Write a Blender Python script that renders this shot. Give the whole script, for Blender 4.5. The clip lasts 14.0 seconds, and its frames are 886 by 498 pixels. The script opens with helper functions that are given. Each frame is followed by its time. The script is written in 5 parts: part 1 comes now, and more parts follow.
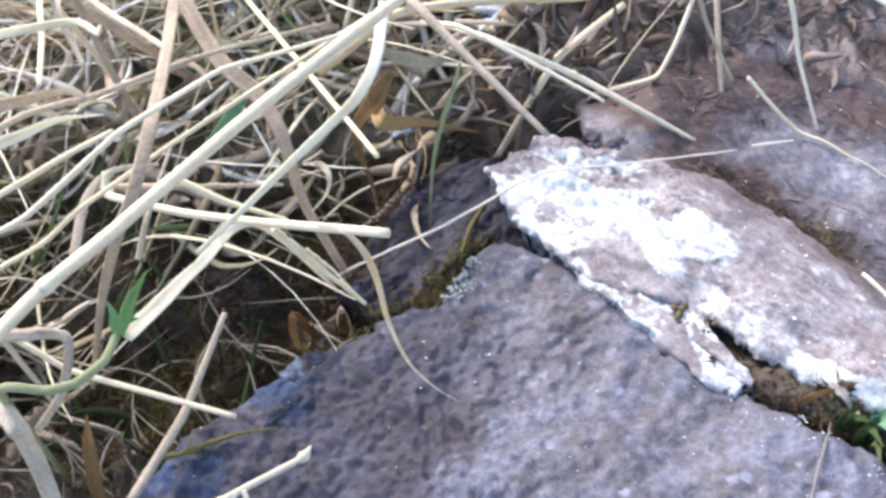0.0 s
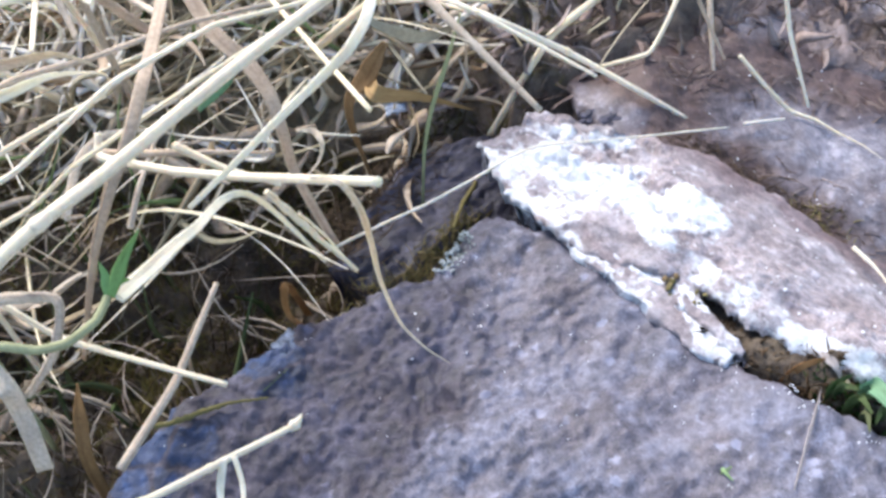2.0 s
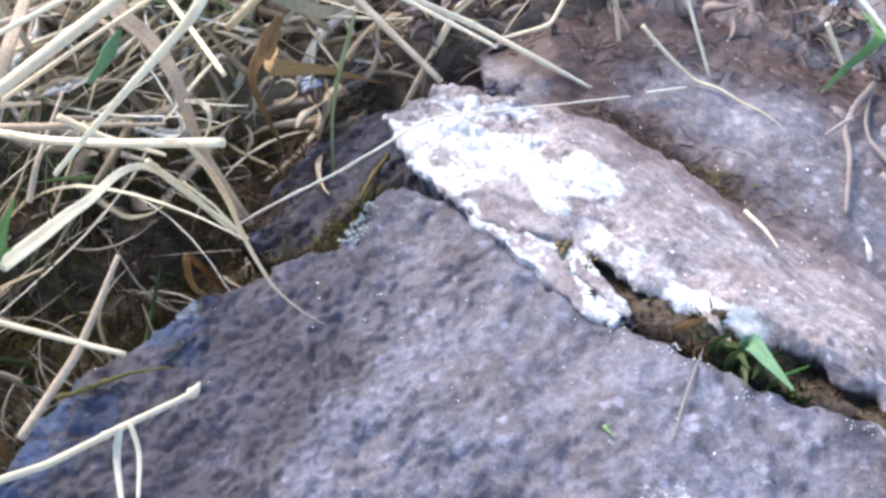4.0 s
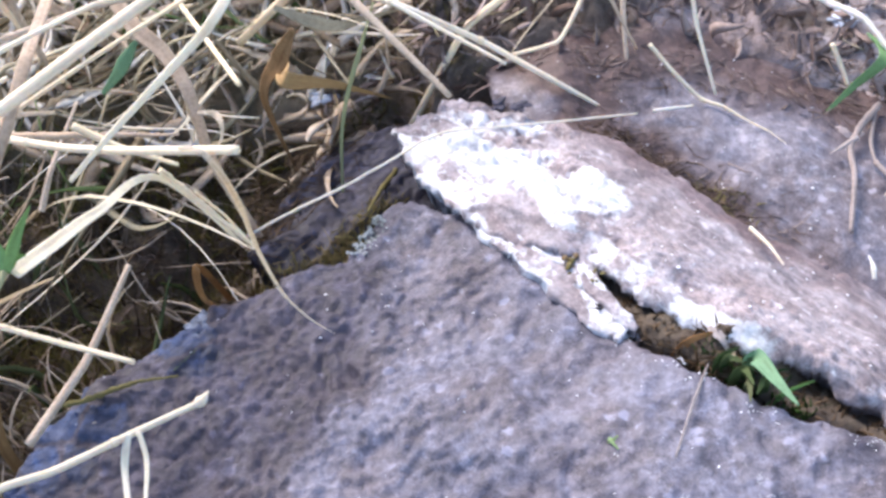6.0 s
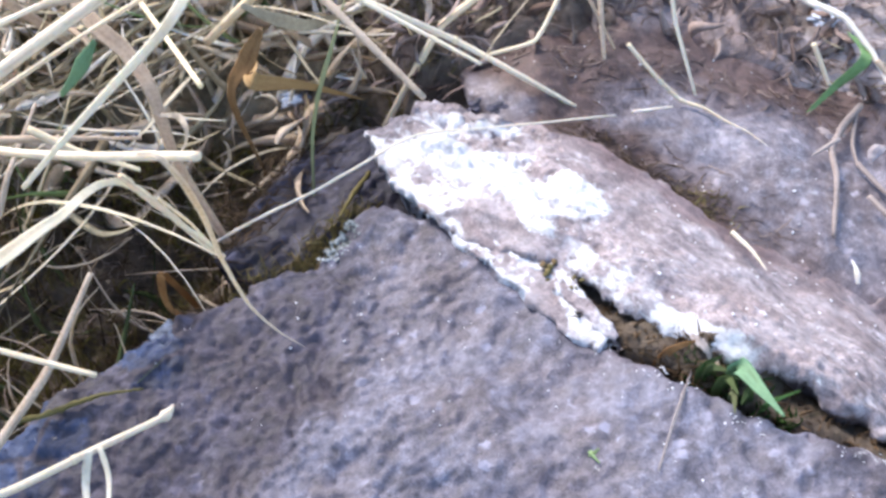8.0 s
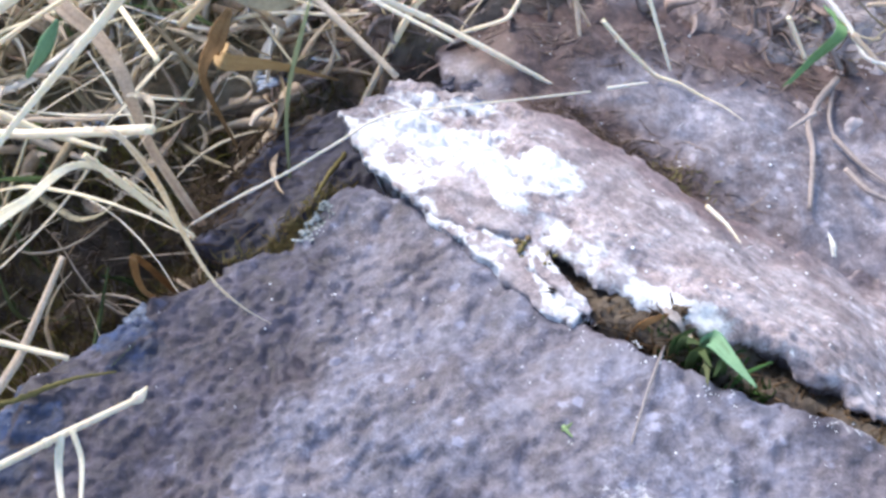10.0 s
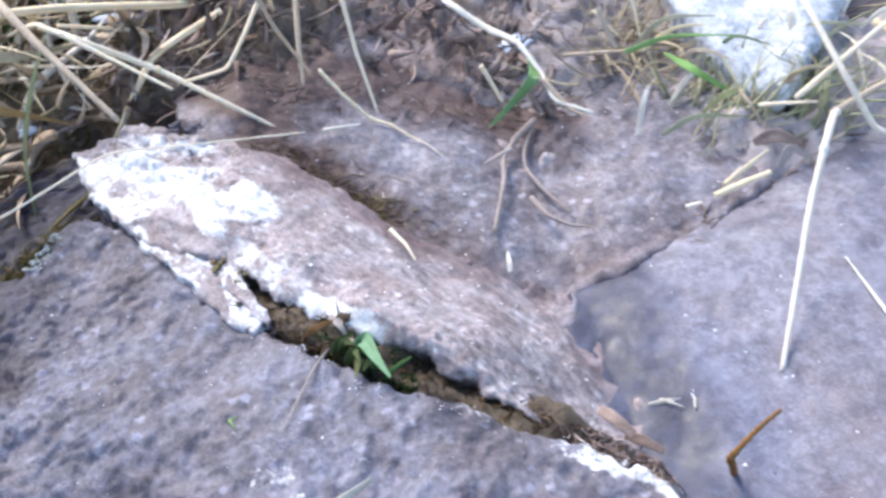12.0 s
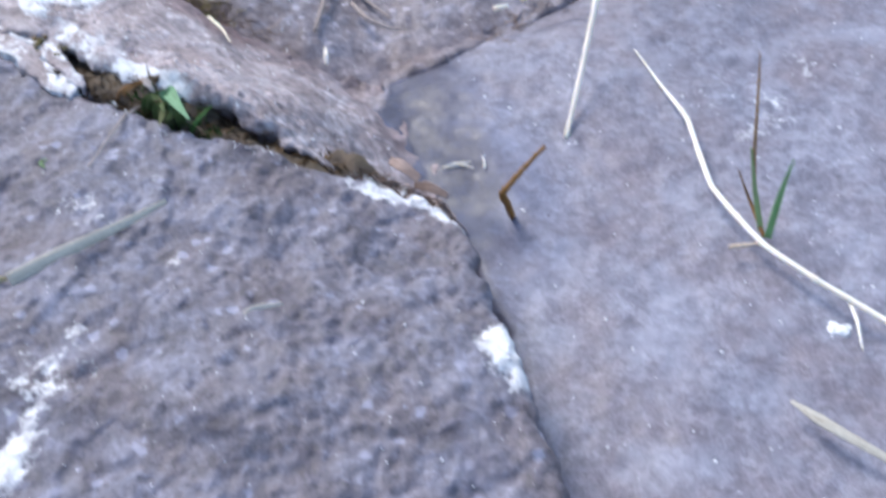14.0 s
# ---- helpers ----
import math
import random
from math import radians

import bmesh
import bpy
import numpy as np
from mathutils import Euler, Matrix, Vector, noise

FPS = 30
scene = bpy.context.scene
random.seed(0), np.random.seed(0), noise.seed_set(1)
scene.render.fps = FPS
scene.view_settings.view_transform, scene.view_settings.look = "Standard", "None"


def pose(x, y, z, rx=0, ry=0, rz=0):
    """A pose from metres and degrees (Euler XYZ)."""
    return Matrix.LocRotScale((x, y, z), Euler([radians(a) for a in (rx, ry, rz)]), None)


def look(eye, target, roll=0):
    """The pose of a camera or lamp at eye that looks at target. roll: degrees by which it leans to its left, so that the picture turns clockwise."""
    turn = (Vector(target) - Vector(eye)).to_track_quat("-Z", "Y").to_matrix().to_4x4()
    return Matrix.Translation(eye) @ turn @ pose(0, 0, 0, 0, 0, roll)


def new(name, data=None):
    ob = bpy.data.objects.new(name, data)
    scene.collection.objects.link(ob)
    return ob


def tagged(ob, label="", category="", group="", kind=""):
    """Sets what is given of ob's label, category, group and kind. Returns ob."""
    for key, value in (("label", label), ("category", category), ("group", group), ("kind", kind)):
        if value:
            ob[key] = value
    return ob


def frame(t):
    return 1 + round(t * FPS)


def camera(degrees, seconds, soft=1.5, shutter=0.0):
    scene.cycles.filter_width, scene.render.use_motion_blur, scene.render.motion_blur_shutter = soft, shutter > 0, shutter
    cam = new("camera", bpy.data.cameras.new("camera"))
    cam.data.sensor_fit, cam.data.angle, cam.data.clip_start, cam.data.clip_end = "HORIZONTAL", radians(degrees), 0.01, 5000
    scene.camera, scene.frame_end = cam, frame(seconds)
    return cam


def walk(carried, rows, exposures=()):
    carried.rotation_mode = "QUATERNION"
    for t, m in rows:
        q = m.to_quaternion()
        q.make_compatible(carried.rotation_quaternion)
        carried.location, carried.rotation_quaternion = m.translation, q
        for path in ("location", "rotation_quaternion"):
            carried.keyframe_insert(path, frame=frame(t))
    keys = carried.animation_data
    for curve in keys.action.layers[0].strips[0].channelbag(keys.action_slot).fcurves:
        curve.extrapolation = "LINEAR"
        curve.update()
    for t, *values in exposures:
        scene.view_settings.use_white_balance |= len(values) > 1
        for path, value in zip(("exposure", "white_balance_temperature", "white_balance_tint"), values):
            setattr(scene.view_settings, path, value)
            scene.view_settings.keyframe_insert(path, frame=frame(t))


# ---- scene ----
# ---- camera ----
cam = camera(45.5, 14.0, soft=3.0, shutter=0.5)
PATH = [
    (0, (0.041, 0.028, 0.374), (-0.124, 1.358, -1.11), -14.5),
    (0.5, (0.045, 0.029, 0.369), (-0.103, 1.358, -1.118), -14.5),
    (1, (0.041, 0.025, 0.372), (-0.108, 1.367, -1.104), -14.2),
    (1.5, (0.041, 0.026, 0.371), (-0.102, 1.369, -1.103), -13.4),
    (2, (0.039, 0.017, 0.365), (-0.111, 1.352, -1.116), -13.7),
    (2.5, (0.053, 0.009, 0.36), (-0.092, 1.339, -1.126), -13.4),
    (3, (0.071, 0.004, 0.36), (-0.065, 1.316, -1.143), -13.9),
    (5.5, (0.076, 0.002, 0.36), (-0.03, 1.331, -1.131), -13.2),
    (6, (0.073, -0.002, 0.361), (-0.05, 1.341, -1.116), -13.1),
    (6.5, (0.072, 0.003, 0.362), (-0.032, 1.339, -1.123), -12.9),
    (7, (0.079, 0.001, 0.358), (-0.06, 1.355, -1.108), -13.6),
    (7.5, (0.079, 0.005, 0.355), (-0.034, 1.366, -1.106), -13.5),
    (8, (0.073, 0.01, 0.352), (-0.004, 1.348, -1.132), -11.9),
    (10.5, (0.09, 0.003, 0.346), (0.023, 1.326, -1.153), -13.0),
    (11, (0.122, -0.012, 0.355), (0.139, 1.349, -1.11), -10.2),
    (11.5, (0.158, -0.03, 0.355), (0.247, 1.338, -1.1), -8.0),
    (12, (0.179, -0.062, 0.365), (0.284, 1.319, -1.078), -8.6),
    (12.5, (0.193, -0.083, 0.371), (0.341, 1.302, -1.065), -9.0),
    (13, (0.2, -0.111, 0.351), (0.366, 1.243, -1.111), -8.2),
    (13.5, (0.203, -0.145, 0.336), (0.413, 1.209, -1.121), -5.4),
    (14, (0.218, -0.175, 0.323), (0.431, 1.141, -1.168), -5.6),
]
walk(cam, [(t, look(eye, target, roll)) for t, eye, target, roll in PATH],
     [(0, 1.28, 6300, 10), (3, 1.29, 6250, 9), (6.5, 1.34, 6450, 16), (8, 1.33, 6400, 13), (11, 1.30, 6250, 11), (12.5, 1.16, 6250, 10), (14, 0.88, 6050, 9)])

# ---- light: overcast daylight ----
world = bpy.data.worlds.new("overcast_sky")
scene.world = world
world.use_nodes = True
wn = world.node_tree.nodes
sky = wn.new("ShaderNodeTexSky")
sky.sky_type, sky.sun_disc = "NISHITA", False
sky.sun_elevation, sky.sun_rotation = radians(42), radians(-25)
world.node_tree.links.new(sky.outputs[0], wn["Background"].inputs[0])
wn["Background"].inputs[1].default_value = 0.15
sun = new("sun", bpy.data.lights.new("sun", "SUN"))
sun.data.energy, sun.data.angle, sun.data.color = 2.2, radians(25), (1.0, 0.93, 0.85)
sun.matrix_world = look((-0.6, 1.2, 1.6), (0, 0, 0))


# ---- numbers: smooth noise on arrays ----
def value_noise(x, y, seed):
    rng = np.random.RandomState(seed)
    table = rng.rand(256, 256)
    xi, yi = np.floor(x).astype(int), np.floor(y).astype(int)
    fx, fy = x - xi, y - yi
    fx, fy = fx * fx * (3 - 2 * fx), fy * fy * (3 - 2 * fy)
    a, b = table[xi % 256, yi % 256], table[(xi + 1) % 256, yi % 256]
    c, d = table[xi % 256, (yi + 1) % 256], table[(xi + 1) % 256, (yi + 1) % 256]
    return (a * (1 - fx) + b * fx) * (1 - fy) + (c * (1 - fx) + d * fx) * fy - 0.5


def fbm(x, y, size, seed, octaves=4, gain=0.5):
    """Layered noise, about -0.5 to 0.5; size: metres of the largest bumps."""
    total, amp = 0, 1.0
    for k in range(octaves):
        total = total + amp * value_noise(x / size + 17.3 * k, y / size - 9.1 * k, seed + k)
        size, amp = size / 2.03, amp * gain
    return total


def cells(x, y, size, seed):
    """Distances, in cells, to the nearest and the second nearest of scattered points, with a random number of the nearest."""
    rng = np.random.RandomState(seed)
    px, py, pr = rng.rand(64, 64), rng.rand(64, 64), rng.rand(64, 64)
    u, v = x / size, y / size
    i, j = np.floor(u).astype(int), np.floor(v).astype(int)
    first, second, own = np.full(u.shape, 9.0), np.full(u.shape, 9.0), np.zeros(u.shape)
    for di in (-1, 0, 1):
        for dj in (-1, 0, 1):
            a, b = (i + di) % 64, (j + dj) % 64
            d = np.hypot(i + di + px[a, b] - u, j + dj + py[a, b] - v)
            nearer = d < first
            second = np.where(nearer, first, np.minimum(second, d))
            own = np.where(nearer, pr[a, b], own)
            first = np.where(nearer, d, first)
    return first, second, own


def lumps(x, y, size, seed, warp=0.5):
    """Knobbly lumps of uneven height with creases between them, 0 to 1."""
    wx, wy = x + warp * size * fbm(x, y, size * 1.4, seed + 3, 3), y + warp * size * fbm(x, y, size * 1.4, seed + 8, 3)
    first, second, own = cells(wx, wy, size, seed)
    return smooth(0.0, 0.5, second - first) * (0.45 + 0.55 * own)


def flaked(x, y, size, seed, steps=5, sharp=0.35):
    """Layers broken off in steps, about -0.5 to 0.5."""
    h = fbm(x, y, size, seed, 5, 0.55) * steps
    k = np.floor(h)
    return (k + smooth(0.5 - sharp, 0.5 + sharp * 0.3, h - k)) / steps


def smooth(a, b, x):
    t = np.clip((x - a) / (b - a), 0, 1)
    return t * t * (3 - 2 * t)


def inside_distance(x, y, outline):
    """Signed distance to a closed outline, positive inside."""
    p = np.array(outline)
    best, odd = np.full(x.shape, 1e9), np.zeros(x.shape, bool)
    for (ax, ay), (bx, by) in zip(p, np.roll(p, -1, 0)):
        dx, dy = bx - ax, by - ay
        t = np.clip(((x - ax) * dx + (y - ay) * dy) / (dx * dx + dy * dy), 0, 1)
        best = np.minimum(best, (x - ax - t * dx) ** 2 + (y - ay - t * dy) ** 2)
        if ay != by:
            odd ^= ((ay > y) != (by > y)) & (x < dx * (y - ay) / (by - ay) + ax)
    return np.where(odd, 1, -1) * np.sqrt(best)


def near_line(x, y, pts, radius):
    """1 on a line of points, falling to 0 at the radius."""
    best = np.full(x.shape, 1e9)
    for (ax, ay), (bx, by) in zip(pts, pts[1:]):
        dx, dy = bx - ax, by - ay
        t = np.clip(((x - ax) * dx + (y - ay) * dy) / (dx * dx + dy * dy + 1e-12), 0, 1)
        best = np.minimum(best, np.hypot(x - ax - t * dx, y - ay - t * dy))
    return np.clip(1 - best / radius, 0, 1)


# ---- materials ----
def material(name):
    m = bpy.data.materials.new(name)
    m.use_nodes = True
    nt = m.node_tree
    return m, nt, nt.nodes["Principled BSDF"], nt.links


def node(nt, kind, **values):
    n = nt.nodes.new(kind)
    for key, v in values.items():
        n.inputs[key.replace("_", " ")].default_value = v
    return n


def ramp(nt, links, source, stops):
    r = nt.nodes.new("ShaderNodeValToRGB")
    e = r.color_ramp.elements
    while len(e) < len(stops):
        e.new(0.5)
    for k, (at, col) in enumerate(stops):
        e[k].position = at
        e[k].color = (*col, 1) if isinstance(col, tuple) else (col, col, col, 1)
    links.new(source, r.inputs[0])
    return r.outputs[0]


def mix(nt, links, fac, a, b, blend="MIX"):
    n = nt.nodes.new("ShaderNodeMix")
    n.data_type, n.blend_type = "RGBA", blend
    for sock, v in ((n.inputs["Factor"], fac), (n.inputs["A"], a), (n.inputs["B"], b)):
        if isinstance(v, (int, float)):
            sock.default_value = v
        elif isinstance(v, tuple):
            sock.default_value = (*v, 1)
        else:
            links.new(v, sock)
    return n.outputs["Result"]


def stone_material(name, dark, mid, light, tint, rough=0.6, speck=0.5, bump=0.5, grain=900, contrast=0.75, dark_tint=(0.37, 0.335, 0.375), grain_way=0.0, drawn=1.0, patchy=0.7, spotted=0.8):
    """Weathered stone: blotches, pale spots, fine grain, tiny bright mineral specks that also paint glints, and crust
    where the mesh says so.
    """
    m, nt, bsdf, links = material(name)
    laid = nt.nodes.new("ShaderNodeMapping")
    laid.vector_type = "TEXTURE"
    laid.inputs["Rotation"].default_value, laid.inputs["Scale"].default_value = (0, 0, radians(grain_way)), (drawn, 1, 1)
    links.new(nt.nodes.new("ShaderNodeTexCoord").outputs["Object"], laid.inputs["Vector"])
    co = laid.outputs[0]

    def noise_tex(scale, detail=4, rough_=0.6):
        n = node(nt, "ShaderNodeTexNoise", Scale=scale, Detail=detail, Roughness=rough_)
        links.new(co, n.inputs["Vector"])
        return n.outputs["Fac"]

    big, middle, fine = noise_tex(18, 5), noise_tex(110, 5, 0.65), noise_tex(grain, 3, 0.7)
    base = ramp(nt, links, middle, [(0.36, dark), (0.50, mid), (0.64, light)])
    blotch = noise_tex(48, 6, 0.68)
    base = mix(nt, links, ramp(nt, links, blotch, [(0.53, 0.0), (0.60, patchy)]), base, dark)
    base = mix(nt, links, ramp(nt, links, blotch, [(0.37, 0.9 * patchy), (0.45, 0.0)]), base, light)
    base = mix(nt, links, ramp(nt, links, big, [(0.42, 0.0), (0.62, 0.75)]), base, tint)
    base = mix(nt, links, 0.7, base, ramp(nt, links, fine, [(0.30, 0.35), (0.62, 1.05)]), "MULTIPLY")
    drift = noise_tex(32, 4, 0.55)
    base = mix(nt, links, ramp(nt, links, drift, [(0.50, 0.0), (0.66, 0.5)]), base, light)
    fleck = noise_tex(250, 4, 0.6)
    base = mix(nt, links, contrast, base, ramp(nt, links, fleck, [(0.36, 0.42), (0.5, 0.95), (0.62, 1.5)]), "MULTIPLY")
    vor = node(nt, "ShaderNodeTexVoronoi", Scale=95.0)
    links.new(co, vor.inputs["Vector"])
    ragged_spot = mix(nt, links, 0.35, vor.outputs["Distance"], noise_tex(320, 3, 0.7))
    spots = ramp(nt, links, ragged_spot, [(0.27, 1.0), (0.36, 0.0)])
    gate = ramp(nt, links, noise_tex(60, 2), [(0.48, 0.0), (0.56, spotted)])
    spot_fac = mix(nt, links, 1.0, spots, gate, "MULTIPLY")
    base = mix(nt, links, spot_fac, base, tuple(min(0.8, 1.3 * c) for c in light))
    # Bright specks: pale mineral, with glints painted as white.
    tiny = node(nt, "ShaderNodeTexVoronoi", Scale=260.0)
    links.new(co, tiny.inputs["Vector"])
    speckle = ramp(nt, links, tiny.outputs["Distance"], [(0.10, 1.0), (0.17, 0.0)])
    speckle = mix(nt, links, 1.0, speckle, ramp(nt, links, noise_tex(70, 3), [(0.56, 0.0), (0.66, speck)]), "MULTIPLY")
    base = mix(nt, links, speckle, base, (0.85, 0.85, 0.88))
    att = nt.nodes.new("ShaderNodeAttribute")
    att.attribute_name = "stain_and_shade"
    sep = nt.nodes.new("ShaderNodeSeparateColor")
    links.new(att.outputs["Color"], sep.inputs[0])
    crust_edge = nt.nodes.new("ShaderNodeMath")
    crust_edge.operation = "ADD"
    links.new(sep.outputs[0], crust_edge.inputs[0])
    edge = nt.nodes.new("ShaderNodeMath")
    edge.operation = "MULTIPLY_ADD"
    links.new(noise_tex(260, 6, 0.75), edge.inputs[0])
    edge.inputs[1].default_value, edge.inputs[2].default_value = 1.3, -0.65
    links.new(edge.outputs[0], crust_edge.inputs[1])
    crust = ramp(nt, links, crust_edge.outputs[0], [(0.40, 0.0), (0.62, 1.0)])
    pale = ramp(nt, links, noise_tex(170, 6, 0.75), [(0.36, (0.42, 0.40, 0.41)), (0.5, (0.67, 0.66, 0.67)), (0.62, (0.81, 0.80, 0.81))])
    # Second and third channels tint the stone; hollow shade is painted there too.
    base = mix(nt, links, ramp(nt, links, sep.outputs[1], [(0.2, 0.0), (0.85, 1.0)]), base, dark_tint, "MULTIPLY")
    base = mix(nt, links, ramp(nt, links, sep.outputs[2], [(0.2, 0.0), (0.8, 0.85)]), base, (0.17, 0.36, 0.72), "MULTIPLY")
    base = mix(nt, links, crust, base, pale)
    links.new(base, bsdf.inputs["Base Color"])
    links.new(ramp(nt, links, middle, [(0.3, rough - 0.12), (0.7, rough + 0.15)]), bsdf.inputs["Roughness"])
    bsdf.inputs["Specular IOR Level"].default_value = 0.45
    b1 = node(nt, "ShaderNodeBump", Strength=bump, Distance=0.0016)
    links.new(middle, b1.inputs["Height"])
    b3 = node(nt, "ShaderNodeBump", Strength=bump, Distance=0.0012)
    links.new(fleck, b3.inputs["Height"])
    links.new(b1.outputs[0], b3.inputs["Normal"])
    b2 = node(nt, "ShaderNodeBump", Strength=bump, Distance=0.0006)
    links.new(fine, b2.inputs["Height"])
    links.new(b3.outputs[0], b2.inputs["Normal"])
    links.new(b2.outputs[0], bsdf.inputs["Normal"])
    return m


def plant_material(name, stops, rough=0.6, sheen=0.12, streak=1.0, glow=0.0):
    """Dry or green blades: a colour of its own for every blade, streaks along it, light shining through."""
    m, nt, bsdf, links = material(name)
    rnd = nt.nodes.new("ShaderNodeNewGeometry").outputs["Random Per Island"]
    info = nt.nodes.new("ShaderNodeObjectInfo").outputs["Random"]
    add = nt.nodes.new("ShaderNodeMath")
    add.operation = "ADD"
    links.new(rnd, add.inputs[0])
    links.new(info, add.inputs[1])
    fr = nt.nodes.new("ShaderNodeMath")
    fr.operation = "FRACT"
    links.new(add.outputs[0], fr.inputs[0])
    base = ramp(nt, links, fr.outputs[0], stops)
    co = nt.nodes.new("ShaderNodeTexCoord").outputs["Object"]
    n1 = node(nt, "ShaderNodeTexNoise", Scale=60.0, Detail=4.0)
    links.new(co, n1.inputs["Vector"])
    n2 = node(nt, "ShaderNodeTexNoise", Scale=700.0, Detail=3.0)
    links.new(co, n2.inputs["Vector"])
    base = mix(nt, links, 0.6 * streak, base, ramp(nt, links, n1.outputs["Fac"], [(0.3, 0.55), (0.65, 1.0)]), "MULTIPLY")
    base = mix(nt, links, 0.4 * streak, base, ramp(nt, links, n2.outputs["Fac"], [(0.35, 0.45), (0.6, 1.0)]), "MULTIPLY")
    along_ = nt.nodes.new("ShaderNodeUVMap")
    stretch = nt.nodes.new("ShaderNodeMapping")
    stretch.inputs["Scale"].default_value = (9.0, 2.5, 1.0)
    links.new(along_.outputs[0], stretch.inputs["Vector"])
    n3 = node(nt, "ShaderNodeTexNoise", Scale=1.0, Detail=5.0, Roughness=0.7)
    n3.noise_dimensions = "4D"
    wide = nt.nodes.new("ShaderNodeMath")
    wide.operation = "MULTIPLY"
    links.new(fr.outputs[0], wide.inputs[0])
    wide.inputs[1].default_value = 37.0
    links.new(stretch.outputs[0], n3.inputs["Vector"])
    links.new(wide.outputs[0], n3.inputs["W"])
    base = mix(nt, links, 0.65, base, ramp(nt, links, n3.outputs["Fac"], [(0.32, (0.50, 0.42, 0.36)), (0.48, (0.92, 0.88, 0.84)), (0.6, (1.0, 1.0, 1.0))]), "MULTIPLY")
    links.new(base, bsdf.inputs["Base Color"])
    bsdf.inputs["Roughness"].default_value = rough
    bsdf.inputs["Specular IOR Level"].default_value = sheen
    if glow:
        bsdf.inputs["Subsurface Weight"].default_value = glow
        bsdf.inputs["Subsurface Radius"].default_value = (1.0, 0.75, 0.45)
        bsdf.inputs["Subsurface Scale"].default_value = 0.002
    bmp = node(nt, "ShaderNodeBump", Strength=0.4, Distance=0.0003)
    links.new(n2.outputs["Fac"], bmp.inputs["Height"])
    links.new(bmp.outputs[0], bsdf.inputs["Normal"])
    return m


def soil_material():
    m, nt, bsdf, links = material("soil_with_shaded_humus")
    co = nt.nodes.new("ShaderNodeTexCoord").outputs["Object"]
    n1 = node(nt, "ShaderNodeTexNoise", Scale=40.0, Detail=6.0, Roughness=0.7)
    n2 = node(nt, "ShaderNodeTexNoise", Scale=350.0, Detail=4.0, Roughness=0.7)
    for n in (n1, n2):
        links.new(co, n.inputs["Vector"])
    base = ramp(nt, links, n1.outputs["Fac"], [(0.3, (0.17, 0.12, 0.105)), (0.5, (0.36, 0.275, 0.26)), (0.7, (0.54, 0.45, 0.44))])
    base = mix(nt, links, 0.7, base, ramp(nt, links, n2.outputs["Fac"], [(0.3, 0.3), (0.65, 1.0)]), "MULTIPLY")
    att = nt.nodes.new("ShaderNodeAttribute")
    att.attribute_name = "stain_and_shade"
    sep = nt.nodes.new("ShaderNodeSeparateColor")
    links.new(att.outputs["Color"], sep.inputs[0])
    # Dark humus colour; it also carries painted shade of hollow and crevice.
    shaded_humus = ramp(nt, links, n1.outputs["Fac"], [(0.35, (0.065, 0.047, 0.034)), (0.5, (0.125, 0.092, 0.065)), (0.65, (0.19, 0.145, 0.092))])
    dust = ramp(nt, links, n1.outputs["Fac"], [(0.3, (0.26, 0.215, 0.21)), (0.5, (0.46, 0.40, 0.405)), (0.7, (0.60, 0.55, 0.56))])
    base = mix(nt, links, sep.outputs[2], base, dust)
    base = mix(nt, links, sep.outputs[0], base, shaded_humus)
    turf = ramp(nt, links, n1.outputs["Fac"], [(0.35, (0.10, 0.10, 0.04)), (0.5, (0.22, 0.18, 0.10)), (0.65, (0.36, 0.30, 0.18))])
    base = mix(nt, links, sep.outputs[1], base, turf)
    links.new(base, bsdf.inputs["Base Color"])
    bsdf.inputs["Roughness"].default_value = 0.85
    bmp = node(nt, "ShaderNodeBump", Strength=0.9, Distance=0.003)
    links.new(n2.outputs["Fac"], bmp.inputs["Height"])
    links.new(bmp.outputs[0], bsdf.inputs["Normal"])
    return m


GREY = stone_material("grey_violet_stone", (0.114, 0.103, 0.127), (0.170, 0.160, 0.200), (0.255, 0.250, 0.312), (0.160, 0.129, 0.138), contrast=0.45, bump=0.6, speck=0.35)
LIP = stone_material("pale_brown_stone", (0.225, 0.178, 0.180), (0.36, 0.298, 0.304), (0.48, 0.43, 0.445), (0.295, 0.230, 0.228), speck=0.6, contrast=0.42, dark_tint=(0.58, 0.48, 0.47), grain_way=-48.4, drawn=1.3)
SMOOTH = stone_material("smooth_blue_grey_stone", (0.19, 0.175, 0.205), (0.265, 0.245, 0.285), (0.35, 0.34, 0.39), (0.25, 0.205, 0.22), rough=0.5, speck=0.35, bump=0.15, contrast=0.25, patchy=0.35, spotted=0.22)
BROWN = stone_material("brown_weathered_stone", (0.160, 0.126, 0.128), (0.255, 0.216, 0.228), (0.335, 0.308, 0.345), (0.275, 0.252, 0.290), contrast=0.40, dark_tint=(0.44, 0.31, 0.25))
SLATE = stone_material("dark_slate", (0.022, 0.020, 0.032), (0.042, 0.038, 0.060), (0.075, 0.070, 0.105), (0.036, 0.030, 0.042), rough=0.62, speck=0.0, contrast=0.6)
WHITE_STONE = stone_material("chalky_white_stone", (0.36, 0.38, 0.42), (0.58, 0.61, 0.66), (0.74, 0.77, 0.81), (0.54, 0.57, 0.63), speck=0.3, contrast=0.3)
BLUE_STONE = stone_material("blue_grey_stone", (0.06, 0.08, 0.12), (0.12, 0.155, 0.225), (0.24, 0.285, 0.38), (0.1, 0.12, 0.17), speck=0.0)
GREY_CRUST = stone_material("grey_green_lichen", (0.22, 0.24, 0.22), (0.38, 0.40, 0.38), (0.55, 0.57, 0.56), (0.3, 0.32, 0.28), speck=0.2)
SOIL = soil_material()
